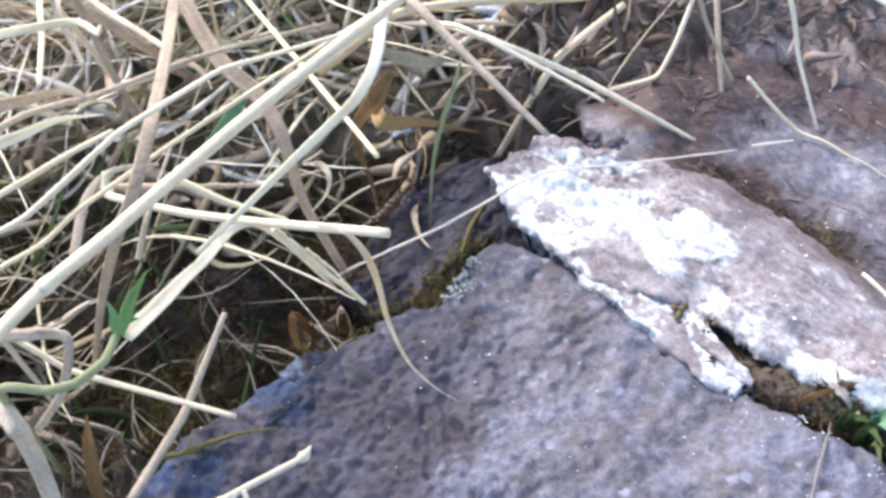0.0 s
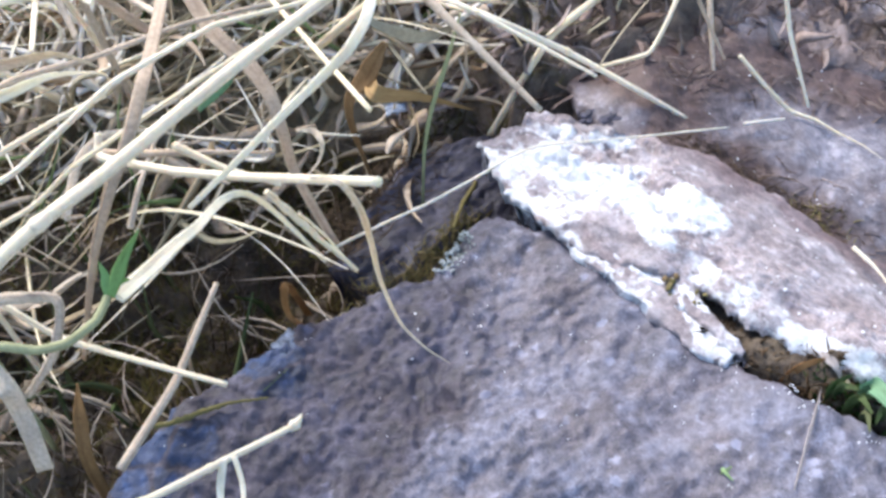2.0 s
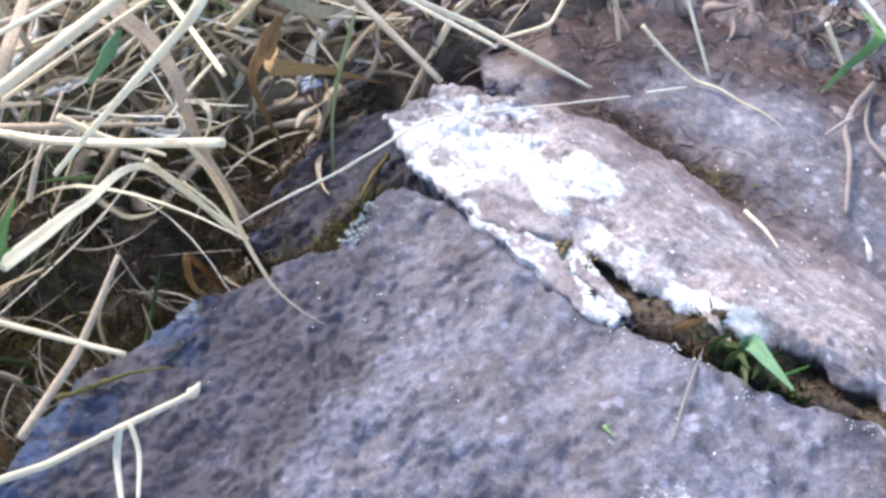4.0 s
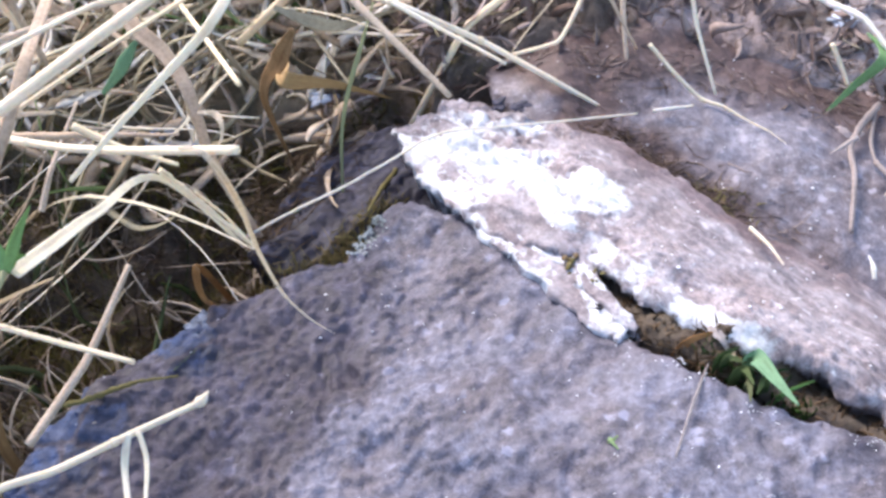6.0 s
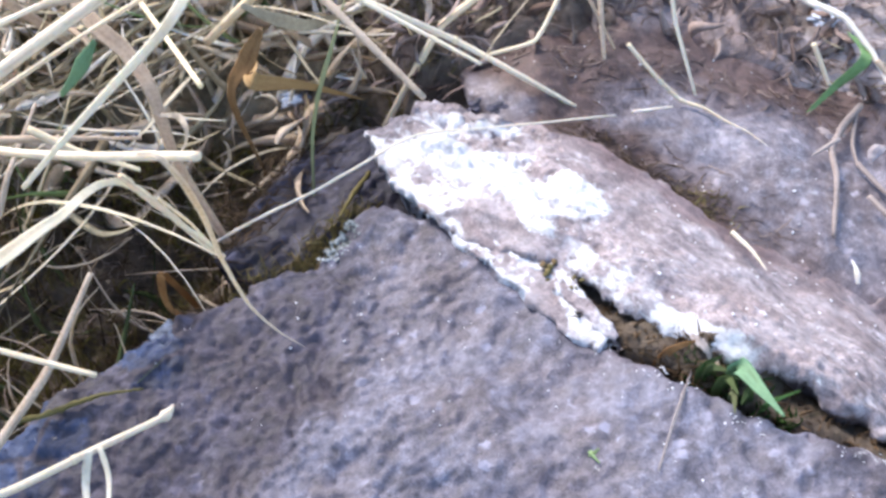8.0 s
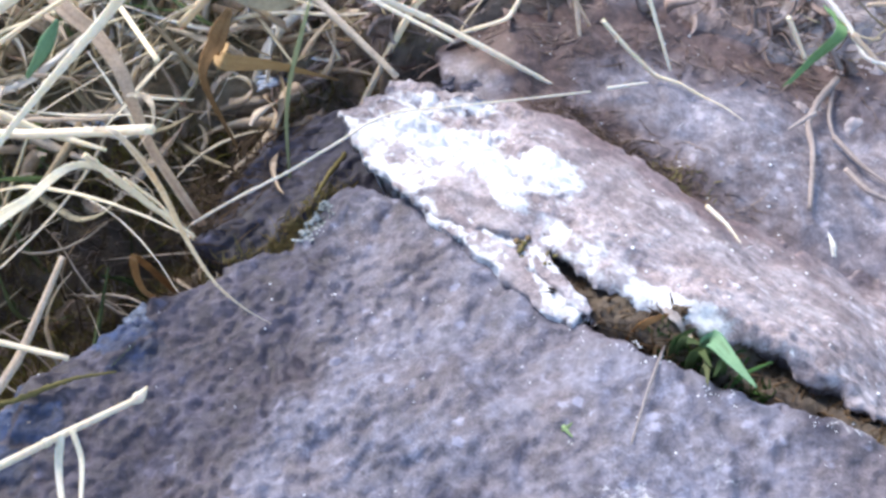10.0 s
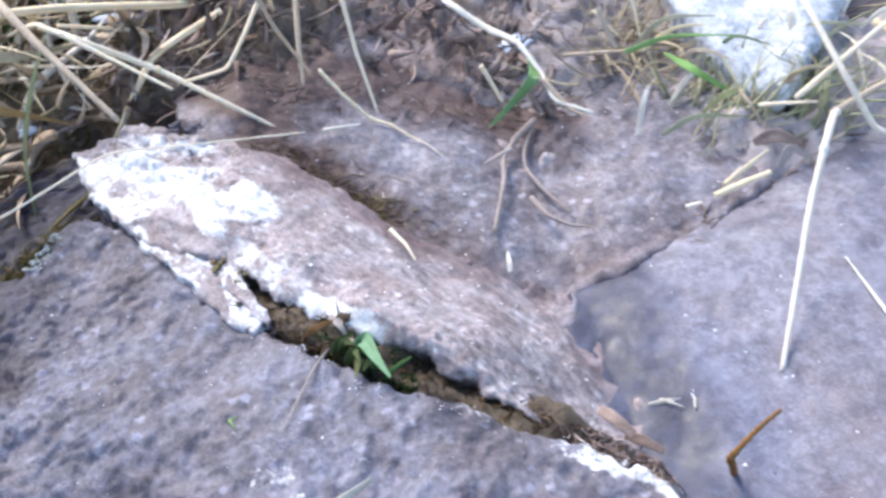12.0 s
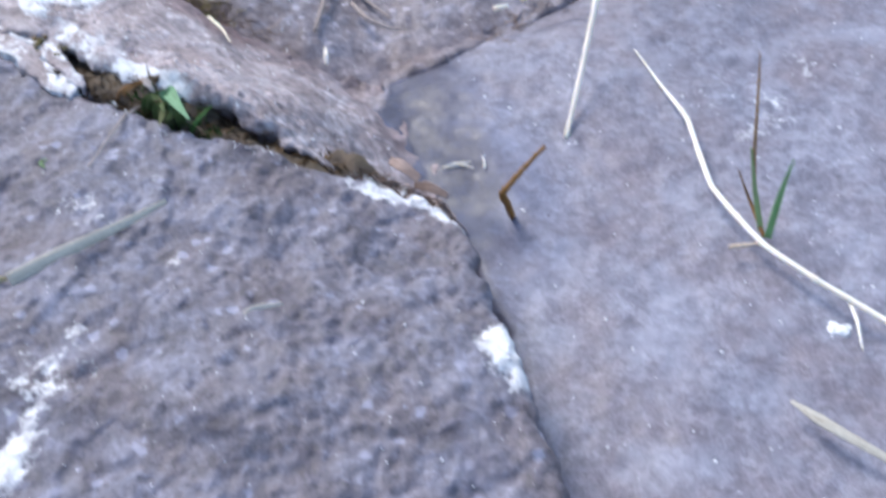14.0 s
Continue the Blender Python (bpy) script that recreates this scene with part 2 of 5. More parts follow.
STRAW = plant_material("pale_straw", [(0.0, (0.92, 0.75, 0.49)), (0.5, (0.95, 0.84, 0.66)), (1.0, (0.93, 0.79, 0.58))], streak=0.4, glow=0.35)
STRAW_GREY = plant_material("weathered_straw", [(0.0, (0.58, 0.44, 0.32)), (0.5, (0.74, 0.60, 0.46)), (1.0, (0.66, 0.54, 0.42))], glow=0.25)
LITTER = plant_material("mixed_dry_grass", [(0.0, (0.70, 0.58, 0.40)), (0.2, (0.46, 0.37, 0.24)), (0.4, (0.78, 0.68, 0.50)), (0.6, (0.36, 0.30, 0.19)), (0.8, (0.60, 0.53, 0.36)), (1.0, (0.64, 0.56, 0.43))])
BROWN_LEAF = plant_material("brown_dead_leaf", [(0.0, (0.24, 0.13, 0.05)), (0.5, (0.34, 0.20, 0.09)), (1.0, (0.28, 0.17, 0.09))])
GREEN = plant_material("green_grass", [(0.0, (0.15, 0.30, 0.08)), (0.5, (0.24, 0.40, 0.14)), (1.0, (0.19, 0.35, 0.15))], streak=0.5)
LIGHTGREEN = plant_material("fading_green_grass", [(0.0, (0.16, 0.27, 0.09)), (0.5, (0.30, 0.38, 0.17)), (1.0, (0.22, 0.33, 0.16))], streak=0.5)
RUSTY = plant_material("rusty_moss", [(0.0, (0.15, 0.09, 0.045)), (0.5, (0.24, 0.15, 0.08)), (1.0, (0.19, 0.13, 0.06))])
FADED = plant_material("faded_blade", [(0.0, (0.54, 0.50, 0.42)), (1.0, (0.60, 0.56, 0.48))], streak=0.6)
MOSS = plant_material("olive_moss", [(0.0, (0.15, 0.135, 0.048)), (0.5, (0.27, 0.225, 0.09)), (1.0, (0.23, 0.155, 0.085))])
BLEACHED = plant_material("bleached_straw", [(0.0, (0.86, 0.78, 0.66)), (0.5, (0.93, 0.87, 0.78)), (1.0, (0.90, 0.83, 0.72))], streak=0.4, glow=0.4)
SPROUT = plant_material("pale_green_shoot", [(0.0, (0.34, 0.36, 0.18)), (1.0, (0.42, 0.42, 0.24))], streak=0.5)
YELLOWG = plant_material("yellow_green_blade", [(0.0, (0.48, 0.48, 0.2)), (1.0, (0.55, 0.52, 0.25))], streak=0.5)
TWIG = plant_material("orange_brown_twig", [(0.0, (0.24, 0.11, 0.03)), (1.0, (0.32, 0.17, 0.06))])
OCHRE = plant_material("ochre_dead_leaf", [(0.0, (0.35, 0.22, 0.09)), (1.0, (0.43, 0.28, 0.13))], streak=0.6)
TAN = plant_material("tan_leaf_scrap", [(0.0, (0.31, 0.23, 0.195)), (1.0, (0.40, 0.30, 0.26))])
MOSSYSTRAW = plant_material("mossy_straw", [(0.0, (0.34, 0.30, 0.16)), (1.0, (0.42, 0.36, 0.22))])
ORANGE = plant_material("orange_dead_leaf", [(0.0, (0.32, 0.15, 0.05)), (1.0, (0.40, 0.20, 0.08))])
PALEGREEN = plant_material("pale_green_blade", [(0.0, (0.16, 0.30, 0.16)), (1.0, (0.22, 0.36, 0.22))], streak=0.5)
DARKGREEN = plant_material("dark_green_blade", [(0.0, (0.035, 0.085, 0.02)), (1.0, (0.06, 0.12, 0.03))], streak=0.7)
ROOTPALE = plant_material("pale_root", [(0.0, (0.42, 0.35, 0.32)), (1.0, (0.56, 0.48, 0.44))])
ROOT = plant_material("brown_fibres", [(0.0, (0.18, 0.13, 0.11)), (0.5, (0.31, 0.235, 0.20)), (1.0, (0.45, 0.36, 0.32))])
DARKMEAL = plant_material("dark_leaf_crumbs", [(0.0, (0.05, 0.032, 0.018)), (0.5, (0.10, 0.066, 0.038)), (1.0, (0.17, 0.115, 0.07))])
LEAFMEAL = plant_material("crumbled_leaf", [(0.0, (0.15, 0.10, 0.08)), (0.35, (0.30, 0.22, 0.19)), (0.7, (0.43, 0.34, 0.31)), (1.0, (0.56, 0.47, 0.44))])
PALEGRASS = plant_material("pale_fading_grass", [(0.0, (0.30, 0.34, 0.19)), (0.5, (0.44, 0.45, 0.29)), (1.0, (0.56, 0.52, 0.36))], streak=0.5)
YELLOWMOSS = plant_material("yellow_green_moss", [(0.0, (0.16, 0.14, 0.035)), (0.5, (0.26, 0.23, 0.07)), (1.0, (0.20, 0.14, 0.05))])
DULLGREEN = plant_material("dull_green_blade", [(0.0, (0.07, 0.105, 0.035)), (0.5, (0.12, 0.155, 0.06)), (1.0, (0.17, 0.18, 0.085))], streak=0.6)
CRUST, _nt, _b, _l = material("white_crust")
_n = node(_nt, "ShaderNodeTexNoise", Scale=500.0, Detail=4.0)
_l.new(_nt.nodes.new("ShaderNodeTexCoord").outputs["Object"], _n.inputs["Vector"])
_l.new(ramp(_nt, _l, _n.outputs["Fac"], [(0.3, (0.62, 0.61, 0.62)), (0.6, (0.86, 0.85, 0.85))]), _b.inputs["Base Color"])
_b.inputs["Roughness"].default_value = 0.6
BLUE_CRUST, _nt, _b, _l = material("pale_blue_crust")
_n = node(_nt, "ShaderNodeTexNoise", Scale=400.0, Detail=4.0)
_l.new(_nt.nodes.new("ShaderNodeTexCoord").outputs["Object"], _n.inputs["Vector"])
_l.new(ramp(_nt, _l, _n.outputs["Fac"], [(0.3, (0.30, 0.38, 0.52)), (0.6, (0.66, 0.72, 0.82))]), _b.inputs["Base Color"])
_b.inputs["Roughness"].default_value = 0.6


# ---- mesh builders ----
def mesh_object(name, verts, faces, mat, parent=None, label=""):
    me = bpy.data.meshes.new(name)
    verts, faces = np.asarray(verts, float), np.asarray(faces, int)
    k = faces.shape[1]
    me.vertices.add(len(verts))
    me.vertices.foreach_set("co", verts.ravel())
    me.loops.add(faces.size)
    me.loops.foreach_set("vertex_index", faces.ravel())
    me.polygons.add(len(faces))
    me.polygons.foreach_set("loop_start", np.arange(0, faces.size, k))
    me.polygons.foreach_set("use_smooth", np.ones(len(faces), bool))
    me.update(calc_edges=True)
    me.validate()
    me.materials.append(mat)
    ob = new(name, me)
    if parent:
        ob.parent = parent
    if label:
        ob["label"] = label
    return ob


def part(name, bm, mat, parent, label=""):
    me = bpy.data.meshes.new(name)
    bm.to_mesh(me)
    bm.free()
    me.materials.append(mat)
    for p in me.polygons:
        p.use_smooth = True
    ob = new(name, me)
    ob.parent = parent
    if label:
        ob["label"] = label
    return ob


def slab(name, outline, top, depth, step, mat, round_=0.005, undercut=0.004, ragged=0.004, seed=1, stain_and_shade=None):
    """A stone with a rough top of the given height, a ragged outline, worn edges and sides that go down by depth."""
    p = np.array(outline)
    xs = np.arange(p[:, 0].min() - step * 2, p[:, 0].max() + step * 2, step)
    ys = np.arange(p[:, 1].min() - step * 2, p[:, 1].max() + step * 2, step)
    gx, gy = np.meshgrid(xs, ys, indexing="ij")

    def sd_at(x, y):
        return inside_distance(x, y, outline) + ragged * (fbm(x, y, 0.025, seed, 3) + 0.6 * fbm(x, y, 0.006, seed + 50, 2))

    sd = sd_at(gx, gy)
    keep = sd > -step
    e = 1e-4
    ddx, ddy = (sd_at(gx + e, gy) - sd) / e, (sd_at(gx, gy + e) - sd) / e
    g2 = np.maximum(ddx ** 2 + ddy ** 2, 0.2)
    push = np.where(sd < 0, -sd, 0) / g2
    gx, gy = gx + push * ddx, gy + push * ddy
    sd = np.maximum(sd, 0)
    f = np.clip(1 - sd / round_, 0, 1)
    gz = top(gx, gy) - round_ * (1 - np.sqrt(np.maximum(1 - f * f, 0)))
    index = np.full(gx.shape, -1)
    index[keep] = np.arange(keep.sum())
    q = np.stack([index[:-1, :-1], index[1:, :-1], index[1:, 1:], index[:-1, 1:]], -1).reshape(-1, 4)
    q = q[(q >= 0).all(1)]
    verts = np.stack([gx[keep], gy[keep], gz[keep]], 1)
    nx, ny = (ddx / np.sqrt(g2))[keep], (ddy / np.sqrt(g2))[keep]
    edges = np.concatenate([q[:, [0, 1]], q[:, [1, 2]], q[:, [2, 3]], q[:, [3, 0]]])
    code = edges[:, 0] * 10 ** 7 + edges[:, 1]
    back = edges[:, 1] * 10 ** 7 + edges[:, 0]
    rim = edges[~np.isin(code, back)]
    rv = np.unique(rim)
    rows, faces = [verts], [q]
    last, count = {int(v): int(v) for v in rv}, len(verts)
    for k, share in enumerate((0.25, 0.6, 1.0)):
        v = verts[rv].copy()
        wob = fbm(v[:, 0] + k * 0.1, v[:, 1], 0.012, seed + 70 + k, 3)
        inn = undercut * (0.6 + 1.2 * share) + 0.005 * wob
        v[:, 0] += nx[rv] * inn
        v[:, 1] += ny[rv] * inn
        v[:, 2] -= depth * share
        nxt = {int(a): count + i for i, a in enumerate(rv)}
        faces.append(np.array([[last[int(b)], last[int(a)], nxt[int(a)], nxt[int(b)]] for a, b in rim]))
        rows.append(v)
        last, count = nxt, count + len(rv)
    ob = mesh_object(name, np.concatenate(rows), np.concatenate(faces), mat)
    if stain_and_shade:
        allv = np.concatenate(rows)
        col = np.zeros((len(allv), 4), np.float32)
        col[:, :3] = np.stack(stain_and_shade(allv[:, 0], allv[:, 1], allv[:, 2]), 1)
        col[:, 3] = 1
        a = ob.data.attributes.new("stain_and_shade", "FLOAT_COLOR", "POINT")
        a.data.foreach_set("color", col.ravel())
    return ob


def curve_points(pts, n, soft=1.0):
    """A line through points; soft 0: straight pieces with kinks, 1: smooth."""
    p = [Vector(v) for v in pts]
    if len(p) == 2:
        return [p[0].lerp(p[1], k / n) for k in range(n + 1)]
    p = [2 * p[0] - p[1]] + p + [2 * p[-1] - p[-2]]
    out, spans = [], len(p) - 3
    for k in range(n + 1):
        u = min(k / n * spans, spans - 1e-6)
        i, t = int(u), u - int(u)
        a, b, c, d = p[i:i + 4]
        m0, m1 = (c - a) * 0.5 * soft + (c - b) * (1 - soft), (d - b) * 0.5 * soft + (c - b) * (1 - soft)
        out.append(b * (2 * t ** 3 - 3 * t * t + 1) + m0 * (t ** 3 - 2 * t * t + t) + c * (3 * t * t - 2 * t ** 3) + m1 * (t ** 3 - t * t))
    return out


def sweep_bmesh(pts, width, flat=0.8, end=0.6, start=1.0, twist=0.0, n=0, sides=10, nodes=(), jitter=0.0, seed=0, face=(0.1, -0.75, 0.65), fold=0.0, soft=None):
    """A stalk or blade along a line: width across, flat = thickness / width, tapering towards its ends, with joints at nodes (0..1)."""
    rnd = random.Random(seed)
    n = n or 8 + 6 * len(pts)
    line = curve_points(pts, n, (0.4 if flat > 0.5 else 0.85) if soft is None else soft)
    bm = bmesh.new()
    rings, uv = [], bm.loops.layers.uv.new("UVMap")
    up = Vector(face).normalized()
    for k, c in enumerate(line):
        t = k / n
        tang = (line[min(k + 1, n)] - line[max(k - 1, 0)]).normalized()
        side = tang.cross(up)
        side = side.normalized() if side.length > 1e-4 else Vector((1, 0, 0))
        nor = side.cross(tang).normalized()
        turn = Matrix.Rotation(twist * t, 3, tang)
        side, nor = turn @ side, turn @ nor
        w = width / 2 * (start + (1 - start) * min(1, t / 0.35)) * (1 + (end - 1) * max(0, (t - 0.3) / 0.7))
        for at in nodes:
            w *= 1 + 0.35 * math.exp(-((t - at) / 0.02) ** 2)
        w *= 1 + jitter * (rnd.random() - 0.5)
        c = c + side * jitter * width * (rnd.random() - 0.5) * 0.5
        ring = []
        for s in range(sides):
            a = 2 * math.pi * s / sides
            u, v = math.cos(a), math.sin(a)
            ring.append(bm.verts.new(c + side * (w * u) + nor * (w * (flat * v + fold * (abs(u) - 0.5)))))
        rings.append(ring)
    for k, (a, b) in enumerate(zip(rings, rings[1:])):
        for s in range(sides):
            f = bm.faces.new((a[s], a[(s + 1) % sides], b[(s + 1) % sides], b[s]))
            for loop, (u, v) in zip(f.loops, ((s, k), (s + 1, k), (s + 1, k + 1), (s, k + 1))):
                loop[uv].uv = (u / sides, v / n)
    bm.faces.new(rings[0])
    bm.faces.new(rings[-1][::-1])
    bmesh.ops.recalc_face_normals(bm, faces=bm.faces)
    return bm


def stalk(name, pts, width, mat, label, category="grass stalk", group="dry grass stalks", **shape):
    if "nodes" not in shape and name != "grass_shoot":
        return tagged(part(name, sweep_bmesh(pts, width, **shape), mat, None), label, category, group)
    thing = tagged(new(name), label, category, group)
    nodes = shape.pop("nodes", ())
    part("stem", sweep_bmesh(pts, width, **shape), mat, thing)
    line = curve_points(pts, 100, 0.4)
    for at in nodes:
        k = int(at * 100)
        part("joint", sweep_bmesh([line[k - 1], line[k], line[k + 1]], width * 1.22, flat=0.85, start=0.8, end=0.8, n=6), mat, thing, "slightly swollen stem joint")
    return thing


def blades(name, roots, tips, widths, mat, sag=0.3, seed=0, seg=5, label="", category="", thick=0.45, turn=1.0):
    """Many thin blades as one mesh: from roots to tips, sagging and twisted."""
    rng = np.random.RandomState(seed)
    roots, tips = np.asarray(roots), np.asarray(tips)
    n = len(roots)
    d = tips - roots
    length = np.linalg.norm(d, axis=1, keepdims=True)
    d = d / length
    ref = rng.randn(n, 3)
    side = np.cross(d, ref)
    side /= np.linalg.norm(side, axis=1, keepdims=True)
    bow = np.cross(side, d) * length * rng.uniform(-sag, sag, (n, 1))
    bow2 = side * length * rng.uniform(-sag, sag, (n, 1)) * 0.4
    kink_at, kink = rng.uniform(0.35, 0.8, (n, 1)), np.cross(side, d) * length * rng.uniform(-1.5, 1.5, (n, 1)) * sag * (rng.rand(n, 1) < 0.5)
    spin = rng.uniform(-1.0, 1.0, (n, 1)) * turn
    verts, faces = [], []
    for k in range(seg + 1):
        t = k / seg
        c = roots + d * length * t + bow * (4 * t * (1 - t)) + bow2 * math.sin(t * 3 * math.pi / 2) + kink * np.maximum(t - kink_at, 0)
        w = (np.asarray(widths) / 2 * (1 - 0.8 * t ** 2))[:, None]
        ang = spin * t + rng.uniform(-0.2, 0.2, (n, 1)) * t
        nor = np.cross(side, d)
        s = side * np.cos(ang) + nor * np.sin(ang)
        verts += [c - s * w, c + nor * w * thick, c + s * w, c - nor * w * 0.12]
    verts = np.stack(verts, 1)
    m = verts.shape[1]
    for k in range(seg):
        for a in range(4):
            b = (a + 1) % 4
            faces.append([4 * k + a, 4 * k + b, 4 * k + 4 + b, 4 * k + 4 + a])
    f = np.array(faces)[None] + (np.arange(n) * m)[:, None, None]
    ob = mesh_object(name, verts.reshape(-1, 3), f.reshape(-1, 4), mat)
    return tagged(ob, label, category, kind="stuff")


def crumbs(name, places, sizes, mat, seed, parent, label):
    """Small knobbly grains as one mesh."""
    rng = np.random.RandomState(seed)
    bm = bmesh.new()
    bmesh.ops.create_icosphere(bm, subdivisions=1, radius=1)
    v0 = np.array([v.co for v in bm.verts])
    f0 = np.array([[v.index for v in f.verts] for f in bm.faces])
    bm.free()
    n = len(places)
    wob = 1 + 0.5 * rng.rand(n, len(v0), 1)
    stretch = rng.uniform(0.6, 1.5, (n, 1, 3)) * [1, 1, 0.55]
    v = v0[None] * wob * stretch * np.asarray(sizes)[:, None, None] + np.asarray(places)[:, None]
    f = f0[None] + (np.arange(n) * len(v0))[:, None, None]
    ob = mesh_object(name, v.reshape(-1, 3), f.reshape(-1, 3), mat, parent, label)
    ob["kind"] = "stuff"
    return ob


# ---- ground ----
EDGE_X = [-0.02, 0.03, 0.06, 0.106, 0.140, 0.196, 0.237, 0.268, 0.292, 0.319, 0.343, 0.385, 0.50, 0.8]
EDGE_Y = [0.47, 0.440, 0.448, 0.460, 0.452, 0.464, 0.450, 0.430, 0.418, 0.420, 0.455, 0.468, 0.48, 0.56]


def back_plane(x):
    return -0.012 - 0.36 * np.clip(x - 0.166, -0.05, 0.11) - 0.03 * np.maximum(x - 0.277, 0) - 0.06 * np.maximum(x - 0.33, 0)


VALLEY = [(0.125, 0.405), (0.15, 0.388), (0.20, 0.335), (0.245, 0.300), (0.262, 0.265), (0.268, 0.22), (0.272, 0.19)]
SIDE_VALLEY = [(0.25, 0.295), (0.29, 0.308), (0.342, 0.328), (0.390, 0.349), (0.50, 0.395)]


def valley(x, y):
    """The hollows where the far stones meet."""
    return 0.009 * near_line(x, y, VALLEY, 0.05) ** 1.4 + 0.008 * near_line(x, y, SIDE_VALLEY, 0.045) ** 1.4


CREVICE = [(0.110, 0.292), (0.155, 0.252), (0.205, 0.213), (0.232, 0.195), (0.266, 0.160)]


def ground_height(x, y):
    near = np.exp(-((x - 0.1) ** 2 + (y - 0.3) ** 2) / 0.8)
    rough = near * (0.036 * fbm(x, y, 0.05, 11, 4) + 0.012 * fbm(x, y, 0.009, 15, 3))
    bank = 0.06 * smooth(0.40, 0.62, y + 0.35 * np.maximum(-x - 0.05, 0)) * smooth(3.0, 0.9, np.hypot(x, y)) + 0.03 * smooth(0.9, 3.0, np.hypot(x, y))
    hole = 0.035 * np.exp(-(((x + 0.01) / 0.06) ** 2 + ((y - 0.40) / 0.05) ** 2))
    left = 0.02 * np.exp(-(((x + 0.13) / 0.07) ** 2 + ((y - 0.33) / 0.06) ** 2))
    under = 0.06 * smooth(0.40, 0.30, y) * smooth(-0.10, 0.0, x) * smooth(2.5, 1.0, np.hypot(x, y))
    wild = -0.055 + bank - hole - left - under + rough
    over = y - np.interp(x, EDGE_X, EDGE_Y)
    behind = back_plane(np.minimum(x, 0.5)) - 0.03 + 0.018 * smooth(0.12, 0.085, x) * smooth(0.0, -0.02, over) + 0.032 * smooth(-0.012, 0.01, over) + 0.016 * smooth(0.0, 0.08, over) + 0.5 * rough + near * smooth(-0.01, 0.02, over) * (0.006 * lumps(x, y, 0.014, 53, 0.9) + 0.004 * lumps(x, y, 0.006, 54, 0.9) - 0.004)
    k = smooth(0.02, 0.06, x) * smooth(-0.03, -0.01, over) * smooth(2.5, 1.0, np.hypot(x, y))
    z = wild * (1 - k) + behind * k
    s, d = 0.665 * (x - 0.03) - 0.748 * (y - 0.39), 0.748 * (x - 0.03) + 0.665 * (y - 0.39)
    fill = np.minimum(-0.002, 0.006 - 0.21 * np.maximum(s - 0.15, 0)) - 0.0005 - 0.7 * np.clip(d - 0.006, 0, 0.012) + 0.25 * rough + 0.009 * fbm(x, y, 0.012, 49, 3, 0.6)
    crevice = smooth(0.2, 0.6, near_line(x, y, CREVICE, 0.034))
    return z * (1 - crevice) + fill * crevice


def axis(lo, hi, step, far):
    mid = np.arange(lo, hi, step)
    out = [hi]
    s = step
    while out[-1] < far:
        s *= 1.35
        out.append(out[-1] + s)
    low = [lo - (v - hi) for v in out[1:]][::-1]
    return np.concatenate([low, mid, out])


ax_, ay_ = axis(-0.5, 0.8, 0.0032, 400), axis(-0.3, 0.9, 0.0032, 400)
gx_, gy_ = np.meshgrid(ax_, ay_, indexing="ij")
gz_ = ground_height(gx_, gy_)
idx_ = np.arange(gx_.size).reshape(gx_.shape)
gf_ = np.stack([idx_[:-1, :-1], idx_[1:, :-1], idx_[1:, 1:], idx_[:-1, 1:]], -1).reshape(-1, 4)
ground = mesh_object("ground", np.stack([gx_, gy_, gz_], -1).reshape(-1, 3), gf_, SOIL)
# Humus mask: dark soil plus shade painted into the hollow and crevice.
shaded_humus_ = np.maximum(smooth(0.13, 0.05, gx_ + 0.12 * fbm(gx_, gy_, 0.03, 51, 4)), smooth(0.1, 0.5, near_line(gx_, gy_, CREVICE[:4], 0.034)))
# Random dark blotches stand for shaded gaps in the soil behind.
shaded_humus_ = np.maximum(shaded_humus_, 0.8 * smooth(0.08, 0.22, fbm(gx_, gy_, 0.045, 55, 4, 0.6)) * smooth(0.33, 0.25, gx_))
far_ = smooth(0.45, 0.9, np.hypot(gx_ - 0.15, gy_ - 0.3))
far_ = np.maximum(far_, 0.7 * smooth(0.43, 0.50, gy_ + 0.06 * fbm(gx_, gy_, 0.04, 52, 3)) * smooth(0.06, 0.0, gx_))
tint_ = np.stack([shaded_humus_ * (1 - far_), far_, smooth(0.22, 0.32, gx_ + 0.1 * fbm(gx_, gy_, 0.05, 57, 3)), 1 + 0 * far_], -1).astype(np.float32)
ground.data.attributes.new("stain_and_shade", "FLOAT_COLOR", "POINT").data.foreach_set("color", tint_.ravel())
tagged(ground, "dark humus with dead grass and moss, shade painted into its colour", "ground", kind="structure")


# ---- stones ----
def bumps(x, y, seed, a=0.006):
    """Uneven stone: swells, soft knobs and a few shallow pits."""
    knobs = 0.0026 * fbm(x, y, 0.022, seed + 9, 4, 0.5)
    pits = 0.0009 * smooth(0.10, 0.42, fbm(x, y, 0.011, seed + 19, 3, 0.6) + 0.5 * fbm(x, y, 0.05, seed + 29, 2))
    return a * fbm(x, y, 0.06, seed, 3, 0.5) + knobs - pits


